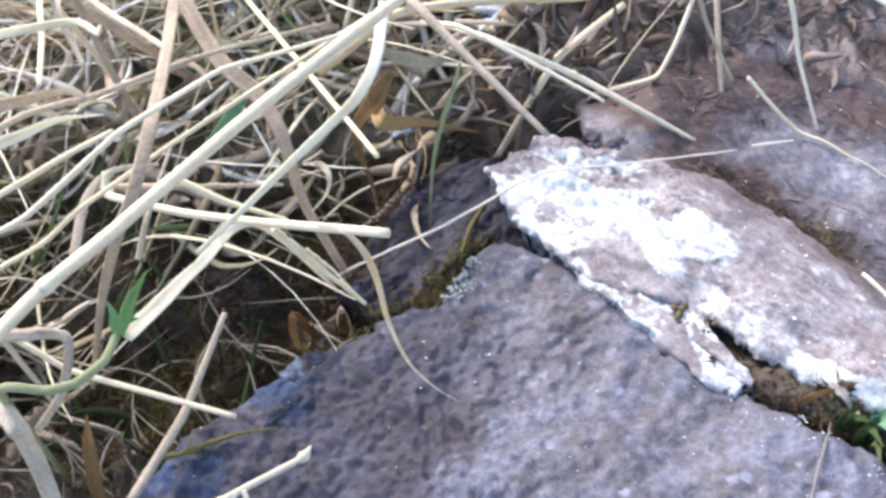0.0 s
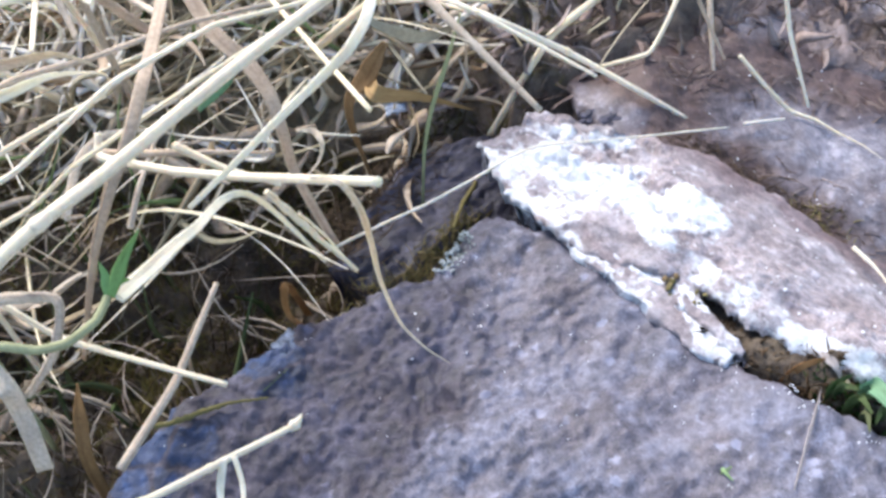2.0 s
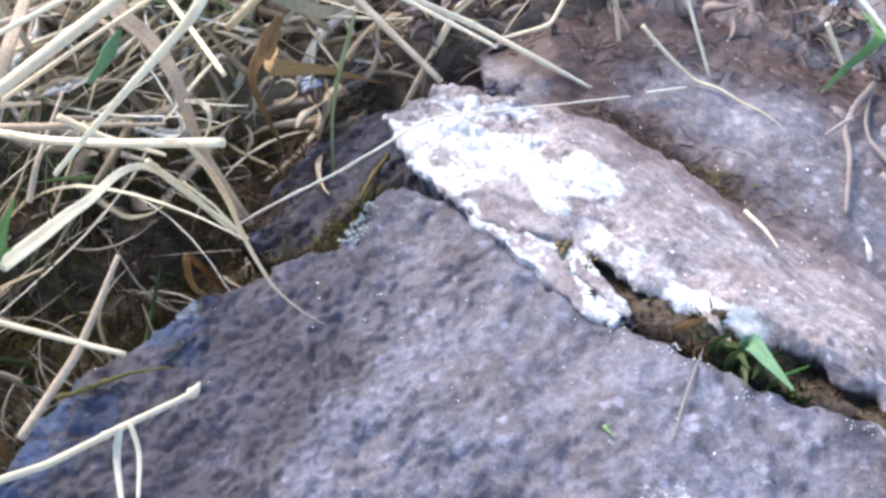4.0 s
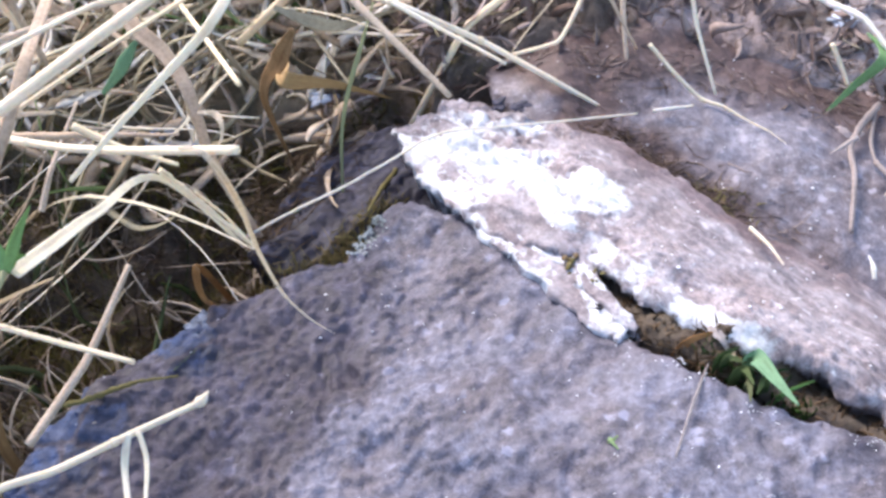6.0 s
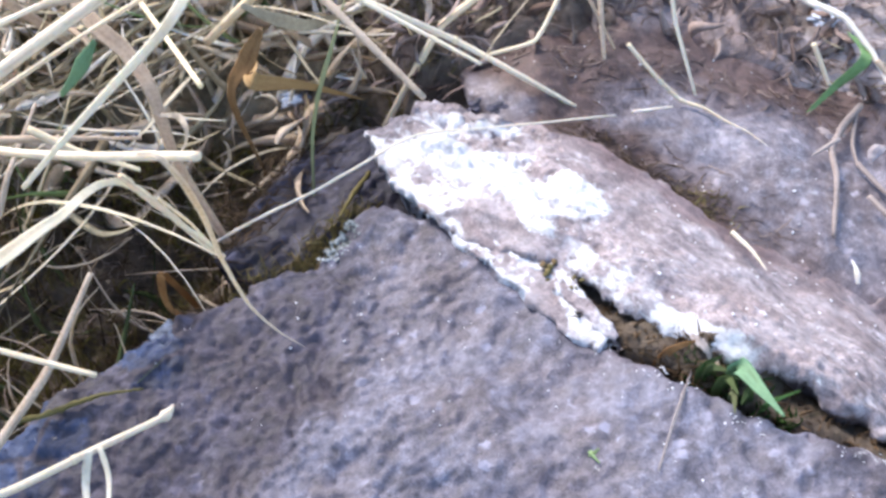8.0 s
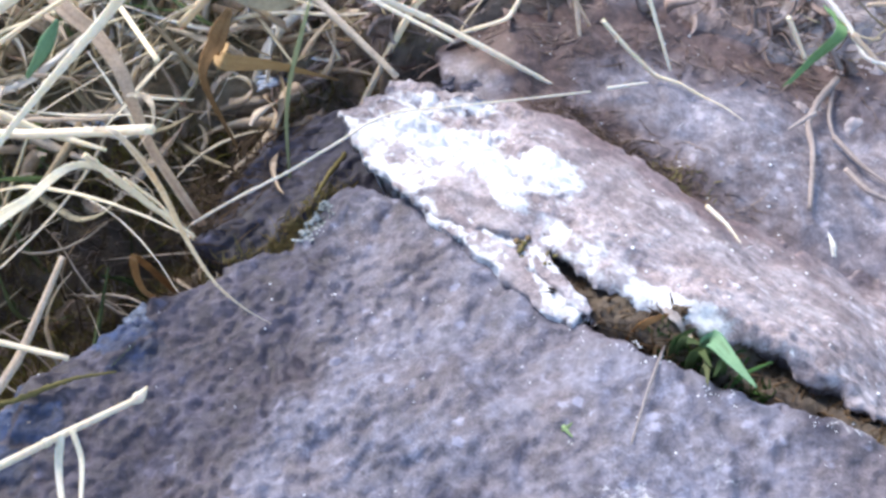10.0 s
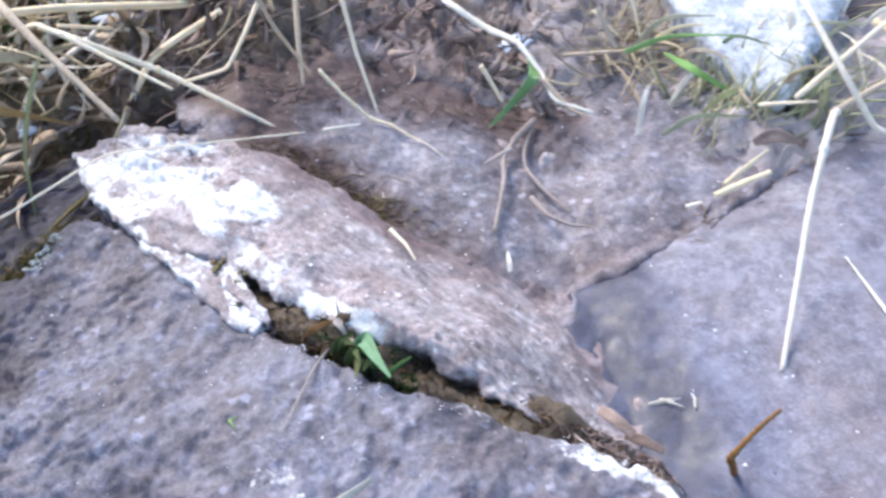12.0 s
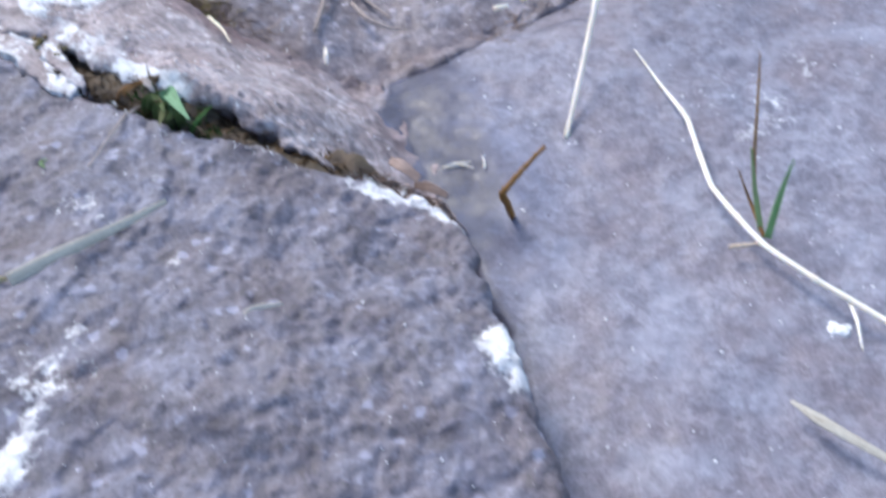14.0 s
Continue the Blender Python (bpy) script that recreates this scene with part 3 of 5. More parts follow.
def lower_top(x, y):
    grit = smooth(0.2, 0.8, near_line(x, y, [(-0.18, 0.05), (-0.12, 0.25), (-0.02, 0.29), (-0.03, 0.20)], 0.16))
    near = smooth(0.02, 0.10, x) * smooth(0.25, 0.15, y) + 0.35
    patch = smooth(-0.12, 0.18, fbm(x, y, 0.045, 28, 3))
    knobs = 0.0010 * near * patch * lumps(x, y, 0.010, 23, 0.9) + 0.0012 * lumps(x, y, 0.024, 24, 0.9)
    scales = 0.0075 * flaked(x, y, 0.07, 26) + 0.0016 * (1 - patch) * flaked(x, y, 0.016, 27, 3)
    return bumps(x, y, 21, 0.008) + scales + knobs - 0.002 + grit * (0.0014 * lumps(x, y, 0.0055, 25, 1.3) + 0.0026 * fbm(x, y, 0.005, 29, 3, 0.6) - 0.0008) - 0.012 * smooth(0.18, 0.28, x)


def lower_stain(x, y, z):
    # Darker along the left edge of the slab, broken up by noise.
    dark_tint = 1.7 * near_line(x, y, [(-0.20, 0.05), (-0.115, 0.18), (-0.080, 0.265), (-0.05, 0.290)], 0.090) + 0.6 * fbm(x, y, 0.03, 7, 5, 0.6)
    # Pale line at the crevice edge: dotted glints painted as white.
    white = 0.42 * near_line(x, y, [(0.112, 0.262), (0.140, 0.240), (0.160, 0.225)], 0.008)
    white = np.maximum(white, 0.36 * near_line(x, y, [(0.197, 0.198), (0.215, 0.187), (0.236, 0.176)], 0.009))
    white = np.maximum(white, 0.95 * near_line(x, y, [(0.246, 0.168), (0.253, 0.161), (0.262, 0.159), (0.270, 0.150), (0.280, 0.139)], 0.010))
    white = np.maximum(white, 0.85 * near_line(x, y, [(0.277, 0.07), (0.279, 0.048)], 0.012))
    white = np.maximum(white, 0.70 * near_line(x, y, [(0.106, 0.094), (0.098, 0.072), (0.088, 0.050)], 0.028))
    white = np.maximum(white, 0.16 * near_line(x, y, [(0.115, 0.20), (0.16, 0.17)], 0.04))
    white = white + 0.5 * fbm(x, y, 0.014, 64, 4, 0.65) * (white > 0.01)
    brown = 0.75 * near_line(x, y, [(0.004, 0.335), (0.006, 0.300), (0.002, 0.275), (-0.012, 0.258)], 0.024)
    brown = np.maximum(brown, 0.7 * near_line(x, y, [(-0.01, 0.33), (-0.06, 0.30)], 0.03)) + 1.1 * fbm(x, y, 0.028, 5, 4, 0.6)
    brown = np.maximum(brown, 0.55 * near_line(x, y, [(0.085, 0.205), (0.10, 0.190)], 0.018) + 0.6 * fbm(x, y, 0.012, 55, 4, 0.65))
    first, second, own = cells(x + 0.004 * fbm(x, y, 0.012, 91, 3), y + 0.004 * fbm(x, y, 0.012, 92, 3), 0.021, 93)
    blue = near_line(x, y, [(-0.150, 0.240), (-0.132, 0.262), (-0.113, 0.278), (-0.095, 0.288), (-0.072, 0.307)], 0.052) * smooth(0.04, 0.16, second - first) * (own > 0.25)
    blue = blue + 0.4 * fbm(x, y, 0.010, 6, 3) * smooth(0.0, 0.3, blue)
    return white, np.clip(np.maximum(brown, dark_tint) * (1 - np.clip(0.75 * blue, 0, 1)), 0, 1) * (z > -0.02), np.clip(1.35 * blue, 0, 1)


LOWER = [(-0.15, 0.22), (-0.142, 0.255), (-0.124, 0.282), (-0.100, 0.294), (-0.078, 0.310), (-0.063, 0.318), (-0.047, 0.323),
         (-0.027, 0.332), (-0.008, 0.339), (0.005, 0.353), (0.018, 0.367), (0.025, 0.370), (0.042, 0.351), (0.060, 0.339),
         (0.080, 0.322), (0.096, 0.299), (0.110, 0.274), (0.120, 0.262), (0.132, 0.249), (0.142, 0.237), (0.155, 0.226), (0.173, 0.213),
         (0.191, 0.204), (0.216, 0.190), (0.240, 0.180), (0.249, 0.171), (0.256, 0.166), (0.264, 0.163), (0.271, 0.156), (0.279, 0.145), (0.281, 0.137), (0.281, 0.097),
         (0.281, 0.05), (0.282, -0.01), (0.284, -0.15), (0.05, -0.22), (-0.2, -0.05)]
lower = slab("stone_slab", LOWER, lower_top, 0.075, 0.0013, GREY, round_=0.006, ragged=0.006, seed=31, stain_and_shade=lower_stain)
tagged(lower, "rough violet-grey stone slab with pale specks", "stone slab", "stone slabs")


def along(x, y):
    """Distance along and behind the front edge of the raised slab."""
    rx, ry = x - 0.03, y - 0.39
    return 0.665 * rx - 0.748 * ry, 0.748 * rx + 0.665 * ry


LIP_BACK = [(0.108, 0.398), (0.128, 0.378), (0.170, 0.335), (0.212, 0.300), (0.250, 0.275), (0.260, 0.245), (0.264, 0.19)]

LIP_RIM = [(0.274, 0.156), (0.284, 0.172), (0.289, 0.195), (0.286, 0.215), (0.277, 0.250), (0.267, 0.292), (0.220, 0.318), (0.189, 0.346)]


def lip_top(x, y):
    s, d = along(x, y)
    crust = lip_white(x, y)
    plate = 0.014 - 0.20 * np.maximum(d, 0) - 0.21 * np.maximum(s - 0.15, 0) + bumps(x, y, 41, 0.006)
    rough = 0.0016 * smooth(0.45, 0.7, crust) + 0.005 * fbm(s, d * 4, 0.04, 44, 5, 0.6) + 0.006 * flaked(s, d * 2.5, 0.05, 45) + 0.0012 * lumps(x, y, 0.006, 46)
    plate = plate + rough * smooth(0.0, 0.015, d) - 0.001
    plate = plate - 0.0065 * near_line(x, y, [(0.062, 0.322), (0.084, 0.306), (0.100, 0.298)], 0.018) ** 0.7
    plate = plate - 0.006 * near_line(x, y, [(0.106, 0.294), (0.129, 0.268), (0.152, 0.248), (0.177, 0.231), (0.207, 0.207)], 0.010)
    foot = back_plane(x) - valley(x, y) + 0.003 - 0.0075 * smooth(0.0, 1.0, near_line(x, y, LIP_RIM, 0.026)) + 0.004 * fbm(x, y, 0.02, 47, 4)
    reach = 0.032 + 0.036 * smooth(0.05, 0.14, s)
    w = smooth(0.0, 0.9, np.clip(1 - (1 - near_line(x, y, LIP_BACK, 0.07)) * 0.07 / reach, 0, 1)) * smooth(0.02, 0.10, s + d)
    return plate * (1 - w) + np.minimum(plate, foot) * w


def lip_white(x, y):
    white = 1.15 * near_line(x, y, [(0.062, 0.386), (0.080, 0.358), (0.098, 0.338), (0.117, 0.336)], 0.024)
    white = np.maximum(white, 0.68 * near_line(x, y, [(0.030, 0.396), (0.06, 0.385), (0.08, 0.37)], 0.050))
    white = np.maximum(white, 0.68 * near_line(x, y, [(0.026, 0.400), (0.05, 0.352), (0.068, 0.322), (0.088, 0.300)], 0.022))
    white = np.maximum(white, 0.72 * near_line(x, y, [(0.05, 0.408), (0.08, 0.402), (0.095, 0.392)], 0.014))
    white = np.maximum(white, 1.0 * near_line(x, y, [(0.140, 0.266), (0.152, 0.256), (0.168, 0.243)], 0.012))
    white = np.maximum(white, 0.48 * near_line(x, y, [(0.085, 0.335), (0.10, 0.325), (0.13, 0.29), (0.15, 0.265)], 0.024))
    white = np.maximum(white, 0.34 * near_line(x, y, [(0.17, 0.25), (0.21, 0.215), (0.24, 0.195)], 0.03))
    white = np.maximum(white, 0.38 * near_line(x, y, [(0.108, 0.297), (0.122, 0.285), (0.135, 0.268)], 0.010))
    white = white - 0.35 * near_line(x, y, [(0.072, 0.326), (0.084, 0.314), (0.098, 0.308)], 0.010)
    return white + 0.55 * fbm(x, y, 0.016, 61, 5, 0.65) - 0.06


def lip_stain_shade(x, y, z):
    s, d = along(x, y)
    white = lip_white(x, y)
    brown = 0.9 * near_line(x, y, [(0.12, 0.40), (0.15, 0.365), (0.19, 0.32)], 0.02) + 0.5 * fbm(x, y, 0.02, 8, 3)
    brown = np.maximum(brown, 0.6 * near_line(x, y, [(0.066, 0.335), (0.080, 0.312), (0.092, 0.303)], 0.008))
    # Rim darkening: shade of the hollow beside the right slab, put into colour.
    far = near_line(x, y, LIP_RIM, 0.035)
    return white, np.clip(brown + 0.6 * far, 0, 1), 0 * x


LIP_OUT = [(0.024, 0.400), (0.031, 0.384), (0.045, 0.353), (0.058, 0.330), (0.072, 0.317), (0.088, 0.308), (0.099, 0.303), (0.105, 0.298),
           (0.118, 0.283), (0.130, 0.268), (0.141, 0.257), (0.153, 0.248), (0.167, 0.242), (0.183, 0.233), (0.203, 0.217), (0.223, 0.203), (0.239, 0.189), (0.250, 0.178),
           (0.260, 0.177), (0.271, 0.188), (0.281, 0.200), (0.284, 0.215), (0.275, 0.249), (0.266, 0.290), (0.220, 0.316), (0.178, 0.344), (0.150, 0.372), (0.130, 0.386), (0.116, 0.388),
           (0.112, 0.400), (0.098, 0.402), (0.090, 0.408), (0.080, 0.411), (0.068, 0.420), (0.053, 0.424), (0.047, 0.414), (0.032, 0.408)]
lip = slab("stone_slab", LIP_OUT, lip_top, 0.022, 0.0011, LIP, round_=0.0022, undercut=0.004, ragged=0.0065, seed=33, stain_and_shade=lip_stain_shade)


def flake(outline, z0, drop, seed, step=0.001):
    """A thin plate split from the front of the raised slab."""
    def top(x, y):
        s, d = along(x, y)
        return z0 - drop * np.maximum(s - 0.07, 0) + 0.10 * np.minimum(d + 0.01, 0.0) + 0.0022 * flaked(s * 0.7, d * 3, 0.03, seed, 4) + 0.0005 * lumps(x, y, 0.004, seed + 2)
    ob = slab("flake", outline, top, 0.008, step, LIP, round_=0.0009, undercut=0.0, ragged=0.0030, seed=seed,
              stain_and_shade=lambda x, y, z: (0.47 + 0.9 * fbm(x, y, 0.012, seed + 5, 5, 0.65), np.clip(0.6 * near_line(x, y, [(0.060, 0.326), (0.075, 0.312)], 0.012) + 0.6 * fbm(x, y, 0.012, seed + 9, 3), 0, 1), 0.1 + 0 * x))
    ob.parent = lip
    ob["label"] = "thin white-crusted flake split from the edge"
    return ob


flake([(0.054, 0.340), (0.062, 0.324), (0.073, 0.311), (0.085, 0.297), (0.093, 0.281), (0.103, 0.267), (0.112, 0.260), (0.116, 0.264), (0.110, 0.276), (0.106, 0.292), (0.104, 0.304), (0.092, 0.318), (0.072, 0.330)], 0.0062, 0.050, 141)
flake([(0.076, 0.326), (0.086, 0.309), (0.095, 0.296), (0.103, 0.282), (0.111, 0.269), (0.119, 0.261), (0.122, 0.263), (0.117, 0.277), (0.111, 0.290), (0.108, 0.303), (0.098, 0.316)], 0.0088, 0.062, 151)
tagged(lip, "pale brown wedge-shaped stone slab crusted with white lichen", "stone slab", "stone slabs")


WET = [(0.122, 0.402), (0.142, 0.388), (0.160, 0.366), (0.176, 0.346), (0.196, 0.322)]


def back_top(x, y):
    return back_plane(x) - 0.007 * smooth(0.125, 0.085, x) + bumps(x, y, 71, 0.009) - valley(x, y) - 0.004 * near_line(x, y, WET, 0.035) + 0.0045 * flaked(x, y, 0.07, 72) + 0.0008 * lumps(x, y, 0.012, 73, 0.8) - 0.001


def back_stain_shade(x, y, z):
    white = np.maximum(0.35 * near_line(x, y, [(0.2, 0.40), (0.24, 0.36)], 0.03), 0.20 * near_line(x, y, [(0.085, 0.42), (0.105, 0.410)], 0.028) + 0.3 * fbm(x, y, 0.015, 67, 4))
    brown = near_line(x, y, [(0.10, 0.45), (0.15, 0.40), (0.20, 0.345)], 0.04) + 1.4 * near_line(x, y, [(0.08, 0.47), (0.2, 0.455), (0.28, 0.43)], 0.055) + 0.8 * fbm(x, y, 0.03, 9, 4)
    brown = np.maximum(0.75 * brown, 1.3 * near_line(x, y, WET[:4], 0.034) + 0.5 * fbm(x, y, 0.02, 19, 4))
    # Shade where this stone dips to the right slab, painted as brown.
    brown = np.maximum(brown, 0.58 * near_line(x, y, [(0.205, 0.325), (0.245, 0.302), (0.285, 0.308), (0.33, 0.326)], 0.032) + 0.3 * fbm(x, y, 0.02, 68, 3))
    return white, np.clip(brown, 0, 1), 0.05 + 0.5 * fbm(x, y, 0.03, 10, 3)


BACK = [(0.074, 0.466), (0.077, 0.434), (0.089, 0.402), (0.105, 0.39), (0.13, 0.36), (0.17, 0.32), (0.20, 0.29), (0.24, 0.265), (0.27, 0.27), (0.275, 0.296), (0.303, 0.300), (0.342, 0.320),
        (0.390, 0.340), (0.443, 0.364), (0.50, 0.390), (0.48, 0.46), (0.40, 0.49), (0.30, 0.50), (0.20, 0.51), (0.12, 0.50), (0.09, 0.48)]
back = slab("stone_slab", BACK, back_top, 0.05, 0.002, BROWN, round_=0.006, seed=35, stain_and_shade=back_stain_shade)
tagged(back, "brown-grey weathered stone partly covered by dead fibres", "stone slab", "stone slabs")


def right_top(x, y):
    return back_plane(x) - 0.004 * near_line(x, y, [(0.255, 0.20), (0.258, 0.290), (0.303, 0.306), (0.342, 0.326), (0.39, 0.345)], 0.028) + 0.0004 + 0.0035 * fbm(x, y, 0.06, 81, 4) + 0.0008 * fbm(x, y, 0.008, 85, 3) + 0.003 * flaked(x, y, 0.08, 86, 4) - valley(x, y)


RIGHT = [(0.245, 0.240), (0.262, 0.298), (0.303, 0.308), (0.342, 0.328), (0.390, 0.347), (0.443, 0.371), (0.517, 0.403), (0.8, 0.52), (1.0, 0.2), (0.8, -0.3),
         (0.29, -0.25), (0.286, 0.014), (0.285, 0.10), (0.283, 0.14), (0.270, 0.160), (0.250, 0.18)]
# Darker, bluer colour along the lip rim and joint paints the hollow's shade.
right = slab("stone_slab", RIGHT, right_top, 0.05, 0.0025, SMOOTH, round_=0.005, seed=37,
             stain_and_shade=lambda x, y, z: (0.42 * near_line(x, y, [(0.44, 0.22), (0.55, 0.24)], 0.08) + 0.5 * fbm(x, y, 0.025, 66, 4) - 0.1, np.clip(0.3 * near_line(x, y, SIDE_VALLEY, 0.04) + 1.0 * near_line(x, y, LIP_RIM, 0.05) + 0.6 * fbm(x, y, 0.05, 12, 4), 0, 1), 0.25 + 0.45 * near_line(x, y, LIP_RIM, 0.06)))
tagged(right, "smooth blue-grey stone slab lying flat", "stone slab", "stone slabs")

WHITE_OUT = [(0.388, 0.54), (0.390, 0.48), (0.396, 0.44), (0.404, 0.412), (0.416, 0.393), (0.432, 0.393), (0.450, 0.415), (0.475, 0.44), (0.50, 0.47), (0.52, 0.56), (0.45, 0.60)]
pale = slab("stone_slab", WHITE_OUT, lambda x, y: -0.040 + bumps(x, y, 91, 0.010) + 0.26 * (y - 0.40), 0.05, 0.0025, WHITE_STONE, round_=0.008, seed=39,
            stain_and_shade=lambda x, y, z: (0.02 + 0.9 * fbm(x, y, 0.03, 13, 5, 0.65), 0 * x, 0.1 + 0 * x))
tagged(pale, "pale chalky stone at the edge of the grass", "stone slab", "stone slabs")


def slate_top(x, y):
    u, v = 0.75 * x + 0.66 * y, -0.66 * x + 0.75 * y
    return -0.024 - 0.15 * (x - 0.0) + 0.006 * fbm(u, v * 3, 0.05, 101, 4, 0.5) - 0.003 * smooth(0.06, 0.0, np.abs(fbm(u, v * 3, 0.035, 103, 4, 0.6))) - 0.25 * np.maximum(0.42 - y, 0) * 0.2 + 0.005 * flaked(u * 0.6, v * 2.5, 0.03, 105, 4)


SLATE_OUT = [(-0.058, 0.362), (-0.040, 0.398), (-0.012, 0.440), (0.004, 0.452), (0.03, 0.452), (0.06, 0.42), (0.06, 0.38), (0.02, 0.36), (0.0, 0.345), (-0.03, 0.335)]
slate = slab("rock", SLATE_OUT, slate_top, 0.05, 0.0015, SLATE, seed=43, stain_and_shade=lambda x, y, z: (0 * x, np.clip(0.1 + fbm(x, y, 0.03, 14, 3), 0, 1), 0 * x))
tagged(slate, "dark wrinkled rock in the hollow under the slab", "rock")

# ---- grass, leaf by leaf ----
PALE = "pale dry grass stalk leaning over the stones"
GOLD = "thin golden dry grass stalk"
BLADE = "pale dry grass blade, bent and flat"
GREYLEAF = "weathered grey-brown grass blade, withered and bent"
GREYSTALK = "weathered brown grass stalk among the litter"
FRAYED = "short frayed straw with a broken end"
THIN = "very thin pale straw lying across stone"
DEADLEAF = "brown withered leaf in the litter"
GREENB = "green grass blade among dry litter"
SHOOT = "young grass shoot with pale stem and green blades"
WHITEST = "bleached white straw lying on smooth stone"
TUFTB = "green grass blade growing from a crack in stone"
TWIGL = "small orange-brown bent twig standing on stone"
ROOTL = "pale dry root fibre lying on stone"
YELLOWB = "yellow-green grass blade beside pale stone"
FLATL = "flat faded grass blade stuck to stone"
CREVB = "green grass blade growing in the crevice"
SPRL = "tiny green sprout on rough stone"
ORANGEL = "curled orange-brown dead leaf at the stone edge"
MOSSTW = "thin mossy stem lying on stone"
stalk("dry_grass_stalk", [(-0.220, -0.020, -0.060), (-0.160, 0.060, 0.160), (-0.081, 0.171, 0.205), (-0.053, 0.206, 0.204), (-0.026, 0.230, 0.207), (-0.003, 0.246, 0.211), (0.018, 0.259, 0.215)], 0.0035, STRAW, PALE, end=0.9, nodes=(0.4,))
bent_stalk = stalk("dry_grass_stalk", [(-0.102, 0.303, 0.136), (-0.102, 0.296, 0.131), (-0.069, 0.270, 0.142), (-0.042, 0.250, 0.153), (-0.017, 0.231, 0.165), (0.005, 0.214, 0.176)], 0.0028, STRAW, PALE, end=0.95, nodes=(0.3,))
stalk("dry_grass_stalk", [(-0.104, 0.298, 0.129), (-0.147, 0.398, 0.044), (-0.199, 0.499, -0.050)], 0.0018, STRAW_GREY, GREYSTALK)
stalk("dry_grass_stalk", [(-0.120, 0.520, -0.020), (-0.080, 0.438, 0.141), (-0.049, 0.368, 0.150), (-0.020, 0.301, 0.161), (0.002, 0.249, 0.171)], 0.0021, STRAW, PALE, end=0.8, nodes=(0.6,))
stalk("dry_grass_stalk", [(0.012, 0.273, 0.205), (0.008, 0.255, 0.200), (0.002, 0.246, 0.196), (-0.005, 0.246, 0.190), (-0.022, 0.244, 0.178), (-0.038, 0.241, 0.167), (-0.058, 0.243, 0.150)], 0.0032, STRAW, BLADE, flat=0.25, fold=0.2, end=0.5)
stalk("dry_grass_stalk", [(-0.105, 0.463, 0.100), (-0.088, 0.427, 0.085), (-0.073, 0.411, 0.075), (-0.064, 0.396, 0.065), (-0.062, 0.387, 0.050), (-0.061, 0.382, 0.020), (-0.040, 0.360, -0.060)], 0.0079, STRAW_GREY, GREYLEAF, flat=0.12, fold=0.3, end=0.5)
stalk("dry_grass_stalk", [(-0.069, 0.351, 0.170), (-0.066, 0.302, 0.175), (-0.067, 0.274, 0.175), (-0.074, 0.259, 0.165), (-0.085, 0.254, 0.150), (-0.103, 0.260, 0.120), (-0.130, 0.283, 0.070), (-0.167, 0.313, 0.000)], 0.0044, STRAW_GREY, GREYLEAF, flat=0.3, fold=0.2, end=0.6)
stalk("dry_grass_stalk", [(-0.250, 0.200, -0.050), (-0.157, 0.266, 0.130), (-0.103, 0.251, 0.170), (-0.069, 0.255, 0.190), (-0.059, 0.263, 0.190), (-0.042, 0.283, 0.185), (-0.025, 0.293, 0.180), (0.001, 0.312, 0.170)], 0.0020, STRAW, PALE, end=0.7)
stalk("dry_grass_stalk", [(-0.250, 0.240, -0.050), (-0.177, 0.293, 0.090), (-0.129, 0.290, 0.120), (-0.106, 0.282, 0.140), (-0.074, 0.293, 0.150), (-0.043, 0.301, 0.160), (0.001, 0.318, 0.170)], 0.0020, STRAW, GOLD, end=0.7)
stalk("dry_grass_stalk", [(-0.103, 0.257, 0.100), (-0.097, 0.278, 0.090), (-0.090, 0.308, 0.075), (-0.075, 0.350, 0.050), (-0.050, 0.370, -0.050)], 0.0057, STRAW, BLADE, flat=0.14, fold=0.3, end=0.25)
stalk("dry_grass_stalk", [(-0.210, 0.340, -0.060), (-0.185, 0.309, 0.055), (-0.157, 0.294, 0.040), (-0.122, 0.282, 0.030), (-0.089, 0.270, 0.023)], 0.0029, STRAW, PALE, end=0.85, nodes=(0.55,))
stalk("dry_grass_stalk", [(-0.134, 0.243, 0.014), (-0.115, 0.279, 0.016), (-0.105, 0.301, 0.022), (-0.095, 0.320, 0.030)], 0.0040, STRAW_GREY, GREYSTALK, end=0.6)
seed_stalk = stalk("dry_grass_stalk", [(-0.200, 0.200, -0.050), (-0.140, 0.210, 0.030), (-0.113, 0.221, 0.026), (-0.088, 0.238, 0.018), (-0.069, 0.252, 0.010), (-0.064, 0.256, 0.008)], 0.0033, STRAW, PALE, end=0.8, nodes=(0.55,))
stalk("dry_grass_stalk", [(-0.089, 0.237, 0.020), (-0.092, 0.227, 0.012), (-0.090, 0.211, 0.008)], 0.0033, STRAW, BLADE, flat=0.2, end=0.7)
stalk("dry_grass_stalk", [(-0.085, 0.238, 0.019), (-0.083, 0.228, 0.012), (-0.083, 0.210, 0.008)], 0.0023, STRAW, BLADE, flat=0.3, end=0.7)
stalk("dry_grass_stalk", [(-0.047, 0.284, 0.113), (-0.037, 0.287, 0.085), (-0.026, 0.288, 0.060)], 0.0027, STRAW, FRAYED, end=0.6, jitter=0.35, seed=3)
stalk("dry_grass_stalk", [(-0.040, 0.288, 0.096), (-0.034, 0.290, 0.080), (-0.029, 0.290, 0.064)], 0.0013, STRAW, FRAYED, end=0.5, jitter=0.4, seed=4)
